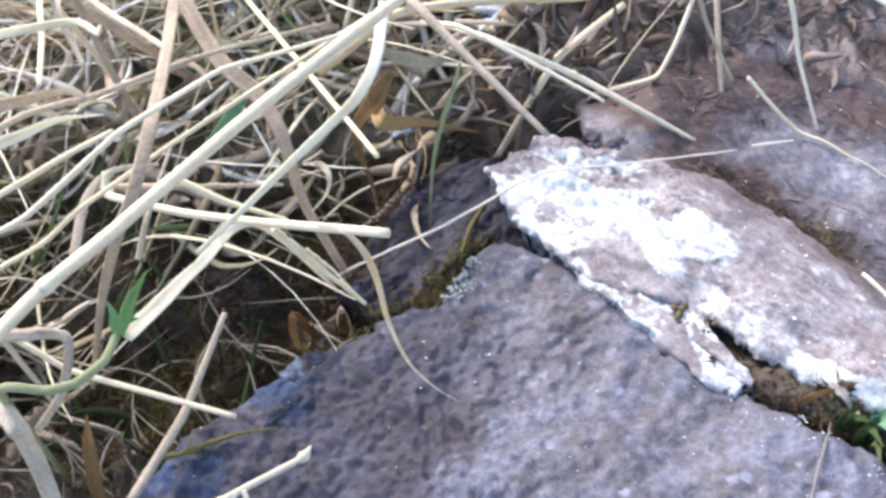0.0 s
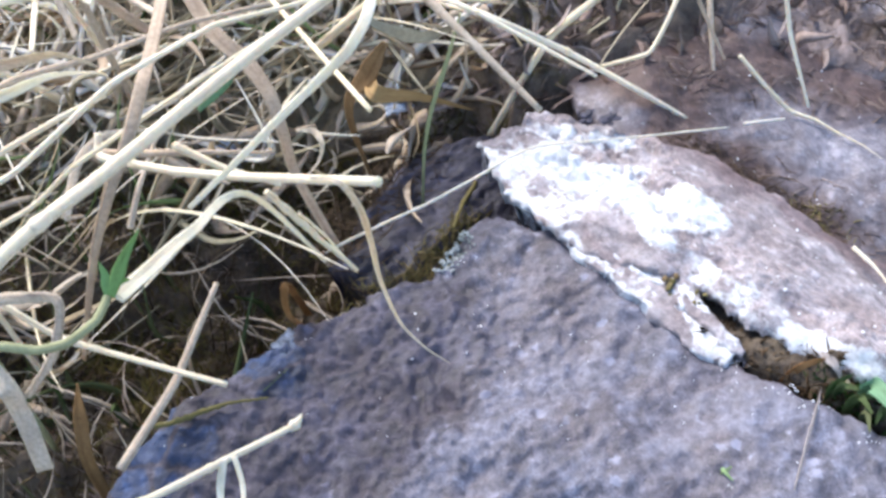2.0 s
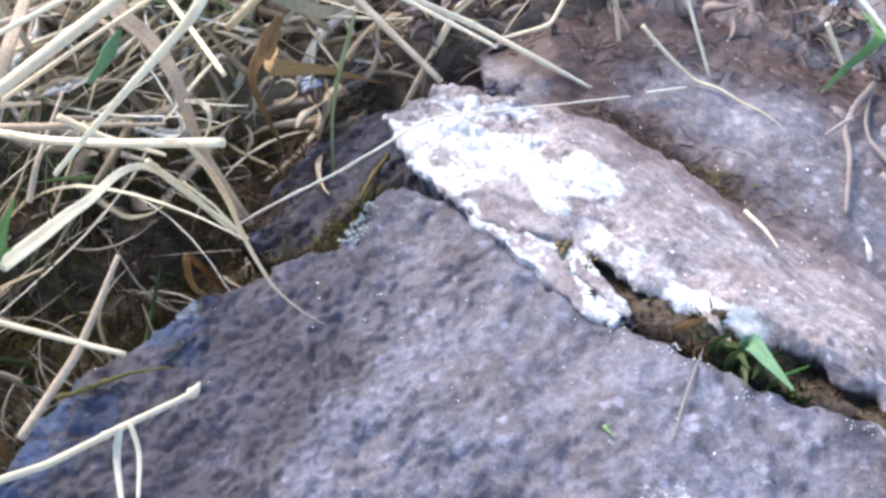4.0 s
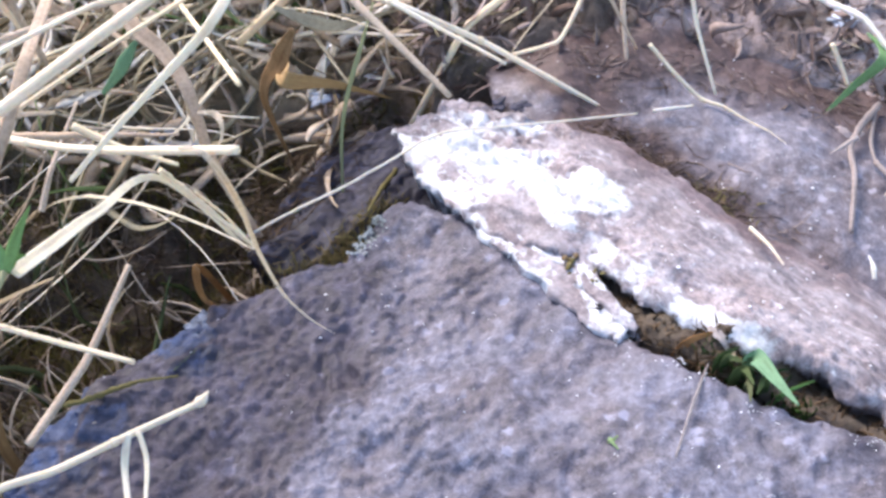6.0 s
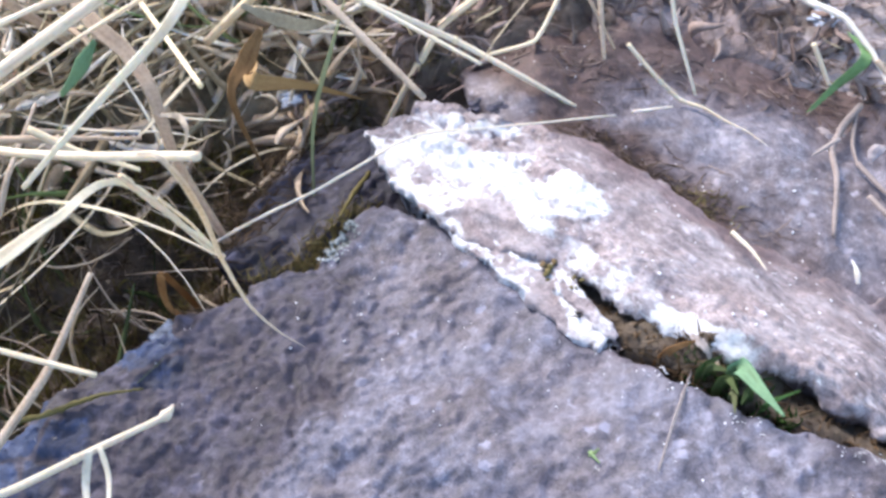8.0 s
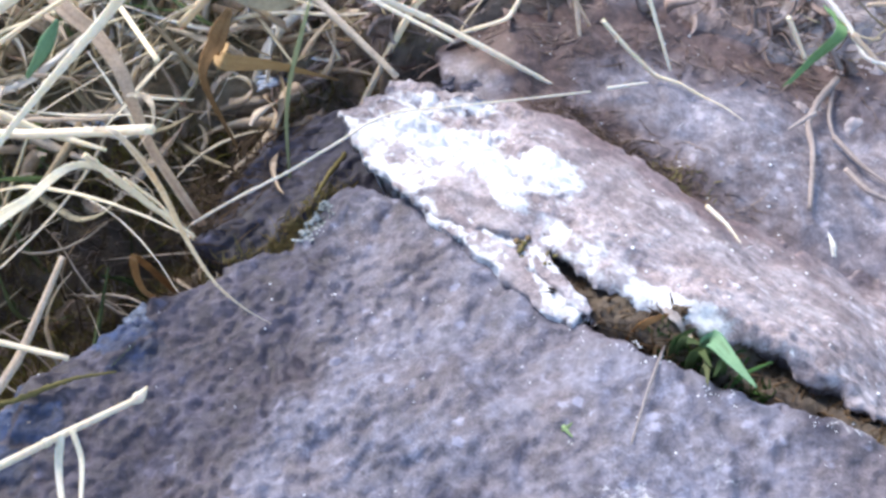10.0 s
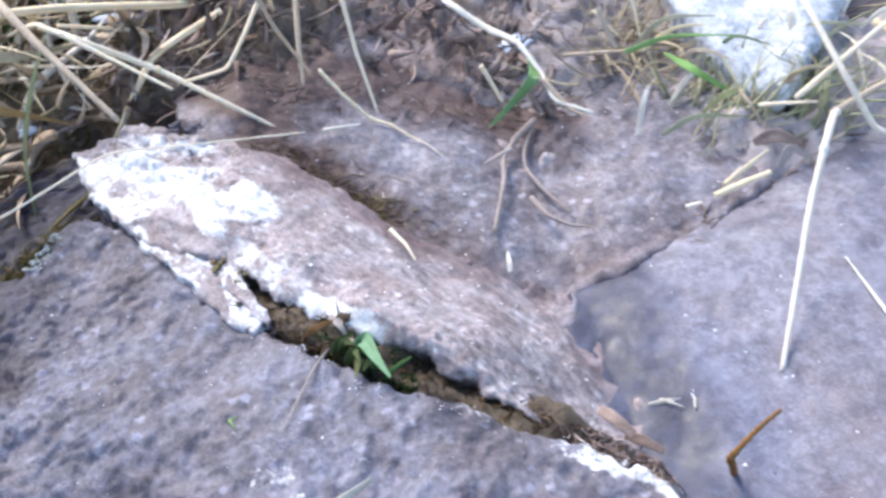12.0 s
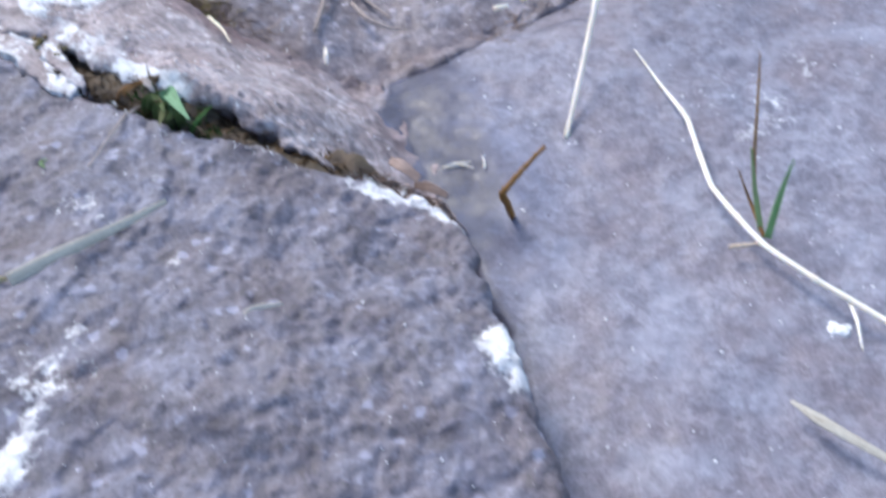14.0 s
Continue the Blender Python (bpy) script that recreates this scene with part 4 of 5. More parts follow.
stalk("dry_grass_stalk", [(-0.062, 0.373, -0.020), (-0.031, 0.366, 0.000), (0.000, 0.366, 0.012), (0.026, 0.371, 0.020), (0.040, 0.375, 0.024), (0.054, 0.377, 0.026), (0.100, 0.387, 0.012), (0.148, 0.400, -0.004)], 0.0014, BLEACHED, THIN, end=0.7, jitter=0.25, seed=5, n=60)
stalk("dry_grass_stalk", [(0.158, 0.409, -0.012), (0.179, 0.410, -0.014)], 0.0018, BLEACHED, THIN)
stalk("dry_grass_stalk", [(-0.030, 0.620, -0.020), (-0.003, 0.477, 0.070), (0.023, 0.433, 0.060), (0.057, 0.392, 0.034)], 0.0058, STRAW_GREY, GREYSTALK, end=0.5)
stalk("dry_grass_stalk", [(-0.030, 0.550, 0.000), (0.022, 0.447, 0.065), (0.057, 0.425, 0.050), (0.086, 0.407, 0.036)], 0.0027, STRAW, PALE, end=0.6, nodes=(0.45,))
stalk("dry_grass_stalk", [(0.000, 0.520, 0.020), (0.035, 0.440, 0.060), (0.076, 0.439, 0.028), (0.107, 0.423, 0.010), (0.134, 0.416, -0.012)], 0.0035, STRAW, PALE, end=0.7, nodes=(0.5,))
stalk("dry_grass_stalk", [(0.111, 0.499, 0.020), (0.070, 0.464, 0.020), (0.030, 0.450, -0.030)], 0.0042, STRAW, PALE, end=0.9)
stalk("dry_grass_stalk", [(0.162, 0.437, 0.009), (0.173, 0.427, -0.005), (0.185, 0.420, -0.019), (0.196, 0.414, -0.022), (0.205, 0.405, -0.025), (0.214, 0.395, -0.026), (0.221, 0.385, -0.028)], 0.0023, STRAW, PALE, end=0.12, nodes=(0.35,))
stalk("dry_grass_stalk", [(0.170, 0.560, -0.020), (0.182, 0.451, 0.050), (0.185, 0.430, 0.020), (0.190, 0.409, -0.008)], 0.0030, STRAW, PALE, end=0.5)
stalk("dry_grass_stalk", [(0.140, 0.530, -0.020), (0.142, 0.463, 0.050), (0.126, 0.436, 0.040), (0.114, 0.425, 0.030), (0.091, 0.426, 0.026)], 0.0026, STRAW, PALE, end=0.7)
stalk("dry_grass_stalk", [(0.110, 0.550, -0.020), (0.136, 0.450, 0.060), (0.143, 0.442, 0.040), (0.157, 0.446, 0.000)], 0.0029, STRAW_GREY, GREYSTALK, end=0.6)
stalk("dry_grass_stalk", [(0.157, 0.484, 0.030), (0.153, 0.460, 0.010), (0.151, 0.443, -0.008)], 0.0034, STRAW_GREY, GREYSTALK, end=0.6)
stalk("withered_grass", [(-0.020, 0.420, 0.050), (-0.015, 0.384, 0.067), (0.002, 0.409, 0.040), (0.025, 0.435, 0.004)], 0.0090, OCHRE, DEADLEAF, flat=0.16, fold=0.35, end=0.15, start=0.3, twist=1.0)
stalk("withered_grass", [(-0.007, 0.395, 0.085), (-0.017, 0.396, 0.070), (-0.033, 0.407, 0.040), (-0.035, 0.430, -0.040)], 0.0105, BROWN_LEAF, DEADLEAF, flat=0.16, fold=0.35, end=0.15, start=0.3, twist=1.0)
stalk("withered_grass", [(-0.018, 0.423, 0.080), (-0.005, 0.423, 0.070), (0.008, 0.428, 0.060), (0.020, 0.445, 0.050), (0.037, 0.476, 0.030)], 0.0076, LITTER, DEADLEAF, flat=0.16, fold=0.35, end=0.15, start=0.3, twist=1.0)
stalk("green_grass", [(0.027, 0.437, 0.064), (0.017, 0.420, 0.050), (0.006, 0.412, 0.030), (-0.002, 0.406, 0.008), (-0.010, 0.400, -0.030)], 0.0026, SPROUT, GREENB, flat=0.25, end=0.5, start=0.3)
stalk("green_grass", [(-0.053, 0.332, 0.136), (-0.065, 0.333, 0.123), (-0.078, 0.340, 0.109)], 0.0062, PALEGREEN, GREENB, flat=0.15, end=0.3, start=0.3)
stalk("dry_grass_stalk", [(-0.078, 0.343, 0.108), (-0.104, 0.438, 0.033), (-0.137, 0.533, -0.050)], 0.0018, STRAW_GREY, GREYSTALK)
stalk("dry_grass_stalk", [(-0.041, 0.329, 0.100), (-0.034, 0.327, 0.100), (-0.031, 0.322, 0.098), (-0.034, 0.321, 0.090), (-0.042, 0.319, 0.083)], 0.0033, STRAW_GREY, GREYLEAF, flat=0.16, fold=0.35, end=0.15, start=0.3, twist=1.0)
stalk("dry_grass_stalk", [(-0.041, 0.332, 0.098), (-0.053, 0.415, 0.028), (-0.073, 0.498, -0.050)], 0.0018, STRAW_GREY, GREYSTALK)
stalk("dry_grass_stalk", [(-0.038, 0.328, 0.100), (-0.028, 0.327, 0.097), (-0.017, 0.328, 0.093)], 0.0011, STRAW, THIN, end=0.3)
stalk("dry_grass_stalk", [(-0.340, 0.360, -0.050), (-0.179, 0.304, 0.150), (-0.120, 0.286, 0.170), (-0.099, 0.286, 0.175), (-0.086, 0.291, 0.170)], 0.0057, STRAW, BLADE, flat=0.1, fold=0.3, end=0.1, twist=0.8)
stalk("dry_grass_stalk", [(-0.380, 0.440, -0.050), (-0.211, 0.366, 0.130), (-0.141, 0.333, 0.150), (-0.117, 0.334, 0.150), (-0.102, 0.329, 0.145)], 0.0066, STRAW_GREY, GREYLEAF, flat=0.1, fold=0.3, end=0.1, twist=0.8)
stalk("dry_grass_stalk", [(-0.300, 0.330, -0.050), (-0.237, 0.353, 0.070), (-0.154, 0.318, 0.120), (-0.122, 0.323, 0.130), (-0.106, 0.332, 0.130)], 0.0029, STRAW, PALE, end=0.7)
stalk("dry_grass_stalk", [(-0.260, 0.360, -0.050), (-0.203, 0.304, 0.060), (-0.150, 0.242, 0.085), (-0.147, 0.236, 0.070), (-0.145, 0.224, 0.050)], 0.0093, STRAW_GREY, GREYLEAF, flat=0.1, fold=0.3, end=0.7)
stalk("withered_grass", [(-0.151, 0.277, 0.030), (-0.152, 0.266, 0.020), (-0.154, 0.255, 0.000), (-0.155, 0.250, -0.050)], 0.0065, BROWN_LEAF, DEADLEAF, flat=0.15, fold=0.3, end=0.8, start=0.1)
stalk("dry_grass_stalk", [(-0.270, 0.330, -0.050), (-0.210, 0.298, 0.070), (-0.152, 0.274, 0.090), (-0.138, 0.274, 0.088), (-0.133, 0.271, 0.085), (-0.140, 0.261, 0.070), (-0.156, 0.255, 0.055)], 0.0049, STRAW_GREY, GREYLEAF, flat=0.3, end=0.6, jitter=0.2)
stalk("dry_grass_stalk", [(-0.160, 0.500, -0.030), (-0.176, 0.484, 0.100), (-0.155, 0.415, 0.120), (-0.146, 0.375, 0.125)], 0.0035, STRAW, PALE, end=0.7)
stalk("dry_grass_stalk", [(-0.130, 0.540, -0.030), (-0.172, 0.492, 0.090), (-0.159, 0.446, 0.080)], 0.0059, STRAW_GREY, GREYLEAF, flat=0.2, end=0.5)
stalk("dry_grass_stalk", [(-0.170, 0.500, -0.030), (-0.153, 0.461, 0.110), (-0.115, 0.409, 0.125), (-0.085, 0.367, 0.135)], 0.0041, STRAW_GREY, GREYSTALK, end=0.6)
stalk("dry_grass_stalk", [(-0.060, 0.500, 0.010), (-0.009, 0.471, 0.060), (0.026, 0.485, 0.050), (0.093, 0.513, 0.020)], 0.0051, STRAW, PALE, end=0.9)
stalk("dry_grass_stalk", [(0.021, 0.484, 0.040), (0.053, 0.499, 0.020), (0.104, 0.507, 0.000)], 0.0025, STRAW, PALE, end=0.8)
stalk("dry_grass_stalk", [(-0.380, 0.500, -0.050), (-0.262, 0.473, 0.090), (-0.177, 0.425, 0.120), (-0.143, 0.424, 0.120), (-0.128, 0.411, 0.120)], 0.0049, STRAW, BLADE, flat=0.2, end=0.6)
stalk("dry_grass_stalk", [(-0.360, 0.360, -0.050), (-0.161, 0.339, 0.130), (-0.106, 0.343, 0.140), (-0.072, 0.354, 0.140), (-0.027, 0.389, 0.120)], 0.0027, STRAW_GREY, GREYSTALK, end=0.6)
stalk("dry_grass_stalk", [(-0.126, 0.336, 0.100), (-0.090, 0.328, 0.100), (-0.052, 0.330, 0.090)], 0.0032, STRAW_GREY, GREYSTALK, end=0.4, jitter=0.3)
stalk("dry_grass_stalk", [(-0.127, 0.339, 0.098), (-0.162, 0.424, 0.028), (-0.206, 0.508, -0.050)], 0.0018, STRAW_GREY, GREYSTALK)
stalk("dry_grass_stalk", [(-0.081, 0.309, 0.120), (-0.067, 0.305, 0.110), (-0.046, 0.300, 0.100)], 0.0030, STRAW, PALE, end=0.5)
stalk("dry_grass_stalk", [(-0.082, 0.311, 0.118), (-0.113, 0.406, 0.038), (-0.151, 0.500, -0.050)], 0.0018, STRAW_GREY, GREYSTALK)
stalk("dry_grass_stalk", [(-0.123, 0.290, 0.110), (-0.117, 0.308, 0.120), (-0.109, 0.321, 0.120), (-0.096, 0.332, 0.110)], 0.0036, STRAW_GREY, GREYLEAF, flat=0.3, end=0.4)
stalk("dry_grass_stalk", [(-0.124, 0.292, 0.108), (-0.163, 0.372, 0.033), (-0.211, 0.452, -0.050)], 0.0018, STRAW_GREY, GREYSTALK)
stalk("dry_grass_stalk", [(-0.124, 0.331, 0.060), (-0.118, 0.344, 0.070), (-0.107, 0.377, 0.080)], 0.0030, STRAW_GREY, GREYSTALK, end=0.5)
shoot = stalk("grass_shoot", [(-0.200, 0.300, -0.050), (-0.146, 0.242, 0.100), (-0.128, 0.239, 0.100), (-0.118, 0.240, 0.100), (-0.109, 0.248, 0.100), (-0.105, 0.257, 0.102)], 0.0035, SPROUT, SHOOT, end=0.9)
part("blade", sweep_bmesh([(-0.105, 0.256, 0.102), (-0.104, 0.260, 0.108), (-0.105, 0.263, 0.113)], 0.0045, flat=0.2, fold=0.3, end=0.1, start=0.5), GREEN, shoot)
part("blade", sweep_bmesh([(-0.104, 0.256, 0.102), (-0.095, 0.260, 0.115), (-0.085, 0.261, 0.127)], 0.0052, flat=0.2, fold=0.3, end=0.1, start=0.5), GREEN, shoot)
part("blade", sweep_bmesh([(-0.107, 0.256, 0.100), (-0.102, 0.261, 0.103), (-0.097, 0.261, 0.104)], 0.0041, flat=0.2, fold=0.3, end=0.1, start=0.5), GREEN, shoot)
part("leaf", sweep_bmesh([(-0.017, 0.231, 0.166), (-0.007, 0.219, 0.174), (-0.003, 0.217, 0.166), (-0.004, 0.224, 0.145), (-0.006, 0.229, 0.120), (-0.004, 0.229, 0.098), (0.002, 0.227, 0.085), (0.009, 0.225, 0.077)], 0.0023, flat=0.12, fold=0.3, end=0.1, n=48, start=0.3), STRAW_GREY, bent_stalk, "curled withered leaf")
part("seed_head", sweep_bmesh([(-0.067, 0.253, 0.009), (-0.063, 0.256, 0.009), (-0.061, 0.260, 0.009)], 0.0057, flat=0.8, end=0.1, start=0.3, n=8), STRAW, seed_stalk, "small dry seed head")
stalk("dry_grass_stalk", [(0.455, 0.380, -0.050), (0.416, 0.322, 0.000), (0.393, 0.288, -0.020), (0.372, 0.251, -0.040), (0.352, 0.216, -0.056)], 0.0042, BLEACHED, WHITEST, end=0.6, jitter=0.12, seed=7, nodes=(0.35,))
stalk("dry_grass_stalk", [(0.460, 0.470, -0.020), (0.424, 0.389, 0.030), (0.429, 0.343, 0.012), (0.441, 0.324, -0.012), (0.446, 0.321, -0.016), (0.472, 0.325, -0.030), (0.509, 0.329, -0.050)], 0.0036, BLEACHED, WHITEST, end=0.8, nodes=(0.62,))
stalk("dry_grass_stalk", [(0.413, 0.278, -0.058), (0.414, 0.241, -0.055), (0.416, 0.209, -0.053), (0.407, 0.156, -0.050), (0.414, 0.114, -0.049), (0.429, 0.086, -0.050), (0.455, 0.048, -0.053)], 0.0031, BLEACHED, WHITEST, start=0.3, end=0.9, jitter=0.1, seed=8, n=60, nodes=(0.3, 0.82))
stalk("dry_grass_stalk", [(0.438, 0.076, -0.053), (0.435, 0.063, -0.052), (0.430, 0.049, -0.052)], 0.0021, BLEACHED, WHITEST, end=0.4)
stalk("green_grass", [(0.419, 0.119, -0.052), (0.428, 0.130, -0.035), (0.434, 0.135, -0.020)], 0.0039, GREEN, TUFTB, flat=0.2, fold=0.3, end=0.2)
stalk("green_grass", [(0.418, 0.124, -0.052), (0.418, 0.137, -0.035), (0.416, 0.143, -0.015)], 0.0032, LIGHTGREEN, TUFTB, flat=0.2, fold=0.3, end=0.3)
stalk("withered_grass", [(0.422, 0.138, -0.052), (0.420, 0.145, -0.025), (0.428, 0.167, 0.000), (0.432, 0.178, 0.010)], 0.0022, BROWN_LEAF, DEADLEAF, flat=0.3, end=0.2)
stalk("withered_grass", [(0.418, 0.120, -0.052), (0.418, 0.140, -0.045), (0.413, 0.145, -0.030)], 0.0020, BROWN_LEAF, DEADLEAF, flat=0.3, end=0.3)
stalk("dry_grass_stalk", [(0.399, 0.117, -0.050), (0.415, 0.115, -0.050)], 0.0022, STRAW_GREY, GREYSTALK)
stalk("twig", [(0.309, 0.167, -0.052), (0.306, 0.164, -0.040), (0.303, 0.162, -0.030), (0.308, 0.164, -0.026), (0.316, 0.167, -0.020), (0.326, 0.169, -0.012)], 0.0037, TWIG, TWIGL, end=0.5, jitter=0.25, seed=9, nodes=(0.35,))
stalk("root", [(0.282, 0.419, -0.044), (0.268, 0.405, -0.042), (0.256, 0.389, -0.042), (0.251, 0.367, -0.041), (0.238, 0.333, -0.043)], 0.0040, ROOTPALE, ROOTL, end=0.6, jitter=0.2, seed=10)
stalk("root", [(0.262, 0.395, -0.042), (0.251, 0.388, -0.040), (0.243, 0.382, -0.037)], 0.0030, ROOTPALE, ROOTL, end=0.3)
stalk("root", [(0.280, 0.419, -0.045), (0.269, 0.394, -0.046), (0.267, 0.380, -0.047), (0.272, 0.367, -0.050)], 0.0024, ROOTPALE, ROOTL, end=0.3)
stalk("root", [(0.267, 0.381, -0.047), (0.274, 0.362, -0.050), (0.284, 0.346, -0.053)], 0.0030, ROOTPALE, ROOTL, end=0.3)
stalk("root", [(0.264, 0.357, -0.046), (0.270, 0.342, -0.048), (0.281, 0.335, -0.052), (0.292, 0.333, -0.054)], 0.0029, ROOTPALE, ROOTL, end=0.3)
stalk("green_grass", [(0.290, 0.460, -0.030), (0.284, 0.428, -0.020), (0.270, 0.428, -0.036), (0.251, 0.419, -0.046)], 0.0071, GREEN, GREENB, flat=0.15, fold=0.3, end=0.2)
stalk("dry_grass_stalk", [(0.240, 0.580, -0.020), (0.246, 0.494, 0.000), (0.266, 0.472, -0.010), (0.281, 0.454, -0.012), (0.290, 0.434, -0.022), (0.294, 0.416, -0.030), (0.314, 0.405, -0.036)], 0.0042, BLEACHED, PALE, end=0.5, jitter=0.2, seed=11)
stalk("dry_grass_stalk", [(0.290, 0.427, -0.022), (0.301, 0.410, -0.034), (0.308, 0.405, -0.036)], 0.0031, STRAW_GREY, GREYSTALK, end=0.5)
stalk("dry_grass_stalk", [(0.360, 0.328, -0.045), (0.377, 0.332, -0.044), (0.394, 0.335, -0.043)], 0.0039, STRAW, GOLD, end=0.8)
stalk("dry_grass_stalk", [(0.343, 0.326, -0.047), (0.352, 0.327, -0.047)], 0.0029, BLEACHED, WHITEST)
stalk("green_grass", [(0.398, 0.393, -0.030), (0.386, 0.390, -0.030), (0.375, 0.394, -0.045)], 0.0052, YELLOWG, YELLOWB, flat=0.15, fold=0.3, end=0.2, start=0.4)
stalk("dry_grass_stalk", [(0.397, 0.392, -0.030), (0.401, 0.383, -0.035), (0.409, 0.383, -0.050)], 0.0024, STRAW_GREY, GREYSTALK, end=0.3)
stalk("dry_grass_stalk", [(0.405, 0.382, -0.035), (0.437, 0.375, -0.035)], 0.0025, STRAW, PALE)
stalk("green_grass", [(0.342, 0.435, -0.020), (0.373, 0.441, -0.020), (0.404, 0.417, -0.010)], 0.0033, GREEN, GREENB, flat=0.2, end=0.2)
stalk("green_grass", [(0.368, 0.440, -0.030), (0.373, 0.408, -0.020), (0.391, 0.394, -0.030)], 0.0063, GREEN, GREENB, flat=0.15, fold=0.3, end=0.3, start=0.3)
stalk("dry_grass_stalk", [(0.331, 0.456, 0.000), (0.338, 0.440, -0.020)], 0.0039, STRAW_GREY, GREYSTALK)
stalk("dry_grass_stalk", [(0.310, 0.457, -0.030), (0.348, 0.449, -0.030)], 0.0026, STRAW_GREY, GREYSTALK)
stalk("dry_grass_stalk", [(0.424, 0.376, -0.030), (0.463, 0.394, -0.020), (0.501, 0.404, 0.000)], 0.0036, STRAW, PALE, end=0.6)
stalk("dry_grass_stalk", [(0.489, 0.418, -0.020), (0.507, 0.392, -0.030), (0.534, 0.378, -0.040)], 0.0045, STRAW, PALE, end=0.6)
stalk("dry_grass_stalk", [(0.443, 0.368, -0.040), (0.480, 0.379, -0.035), (0.539, 0.392, -0.030)], 0.0044, STRAW_GREY, GREYSTALK, end=0.6)
stalk("dry_grass_stalk", [(0.521, 0.396, 0.000), (0.515, 0.395, -0.030)], 0.0038, STRAW, PALE)
stalk("dry_grass_stalk", [(0.253, 0.423, 0.000), (0.263, 0.420, -0.026)], 0.0028, STRAW, GOLD, end=0.8)
stalk("dry_grass_stalk", [(0.183, 0.318, -0.010), (0.189, 0.307, -0.012), (0.192, 0.296, -0.013)], 0.0021, STRAW, GOLD, end=0.3)
stalk("dry_grass_stalk", [(0.089, 0.141, 0.004), (0.111, 0.149, 0.005), (0.135, 0.158, 0.005), (0.155, 0.168, 0.004)], 0.0058, FADED, FLATL, flat=0.12, end=0.4)
stalk("dry_grass_stalk", [(0.389, 0.032, -0.050), (0.400, 0.015, -0.050), (0.418, -0.007, -0.052)], 0.0049, FADED, FLATL, flat=0.12, end=0.6, start=0.3)
stalk("dry_grass_stalk", [(0.175, 0.093, -0.003), (0.183, 0.102, -0.002), (0.196, 0.102, -0.002)], 0.0032, FADED, FLATL, flat=0.12, end=0.4, start=0.3)
stalk("green_grass", [(0.160, 0.240, -0.014), (0.161, 0.236, 0.008), (0.165, 0.222, 0.012), (0.170, 0.209, 0.012)], 0.0088, PALEGREEN, CREVB, flat=0.12, fold=0.35, end=0.1, start=0.5)
stalk("green_grass", [(0.165, 0.225, -0.012), (0.171, 0.224, -0.002), (0.180, 0.221, 0.008)], 0.0028, GREEN, CREVB, flat=0.2, end=0.2)
for k, (x, y, h, lean, turn_) in enumerate([(0.150, 0.241, 0.013, 0.010, 0.2), (0.156, 0.236, 0.015, 0.012, -0.6), (0.158, 0.231, 0.012, 0.014, -1.0), (0.152, 0.234, 0.010, 0.012, 0.7), (0.164, 0.229, 0.011, 0.010, -1.4), (0.147, 0.240, 0.009, 0.012, 1.2)]):
    tip = (x + lean * math.cos(turn_ - 0.8), y + lean * math.sin(turn_ - 0.8))
    stalk("green_grass", [(x, y, -0.014), (x + 0.2 * (tip[0] - x), y + 0.2 * (tip[1] - y), h * 0.3), (tip[0], tip[1], h * 0.45)], 0.0052, DULLGREEN, CREVB, flat=0.12, fold=0.35, end=0.1, start=0.5)
stalk("withered_grass", [(0.132, 0.252, -0.006), (0.140, 0.252, 0.003), (0.149, 0.252, 0.006)], 0.0040, ORANGE, DEADLEAF, flat=0.2, fold=0.3, end=0.3, start=0.3)
stalk("withered_grass", [(0.148, 0.255, 0.006), (0.152, 0.249, 0.005), (0.154, 0.244, 0.000)], 0.0042, ROOTPALE, DEADLEAF, flat=0.2, fold=0.3, end=0.2, start=0.5)
stalk("withered_grass", [(0.257, 0.200, -0.030), (0.262, 0.192, -0.028), (0.268, 0.184, -0.031)], 0.0060, TAN, "flat tan-brown leaf scrap at the slab corner", flat=0.08, fold=0.1, end=0.7, start=0.6, category="dead leaf", group="dead leaves")
stalk("withered_grass", [(0.266, 0.190, -0.040), (0.273, 0.184, -0.038), (0.280, 0.178, -0.040)], 0.0055, TAN, "flat tan-brown leaf scrap at the slab corner", flat=0.1, fold=0.15, end=0.5, start=0.5, category="dead leaf", group="dead leaves")
stalk("dry_grass_stalk", [(0.285, 0.214, -0.0560), (0.300, 0.212, -0.0535)], 0.0026, BLEACHED, WHITEST, flat=0.2, end=0.2, start=0.4, jitter=0.3, seed=31)
stalk("dry_grass_stalk", [(0.291, 0.215, -0.0545), (0.300, 0.207, -0.0535)], 0.0018, BLEACHED, WHITEST, flat=0.2, end=0.2, start=0.4, jitter=0.3, seed=32)
stalk("dry_grass_stalk", [(0.044, 0.144, 0.003), (0.066, 0.147, 0.004), (0.088, 0.142, 0.004)], 0.0030, MOSSYSTRAW, "thin yellowish stem lying on stone", flat=0.5, end=0.8, jitter=0.15, seed=33)
stalk("dry_grass_stalk", [(0.240, 0.305, -0.046), (0.241, 0.311, -0.043), (0.242, 0.319, -0.045)], 0.0032, BLEACHED, WHITEST, flat=0.25, end=0.3, start=0.6)
stalk("sprout", [(0.099, 0.216, 0.000), (0.100, 0.211, 0.003), (0.102, 0.207, 0.003)], 0.0019, LIGHTGREEN, SPRL, flat=0.3, end=0.3, start=0.4)
stalk("sprout", [(0.103, 0.213, 0.003), (0.100, 0.211, 0.003), (0.098, 0.212, 0.000)], 0.0017, LIGHTGREEN, SPRL, flat=0.3, end=0.3, start=0.4)
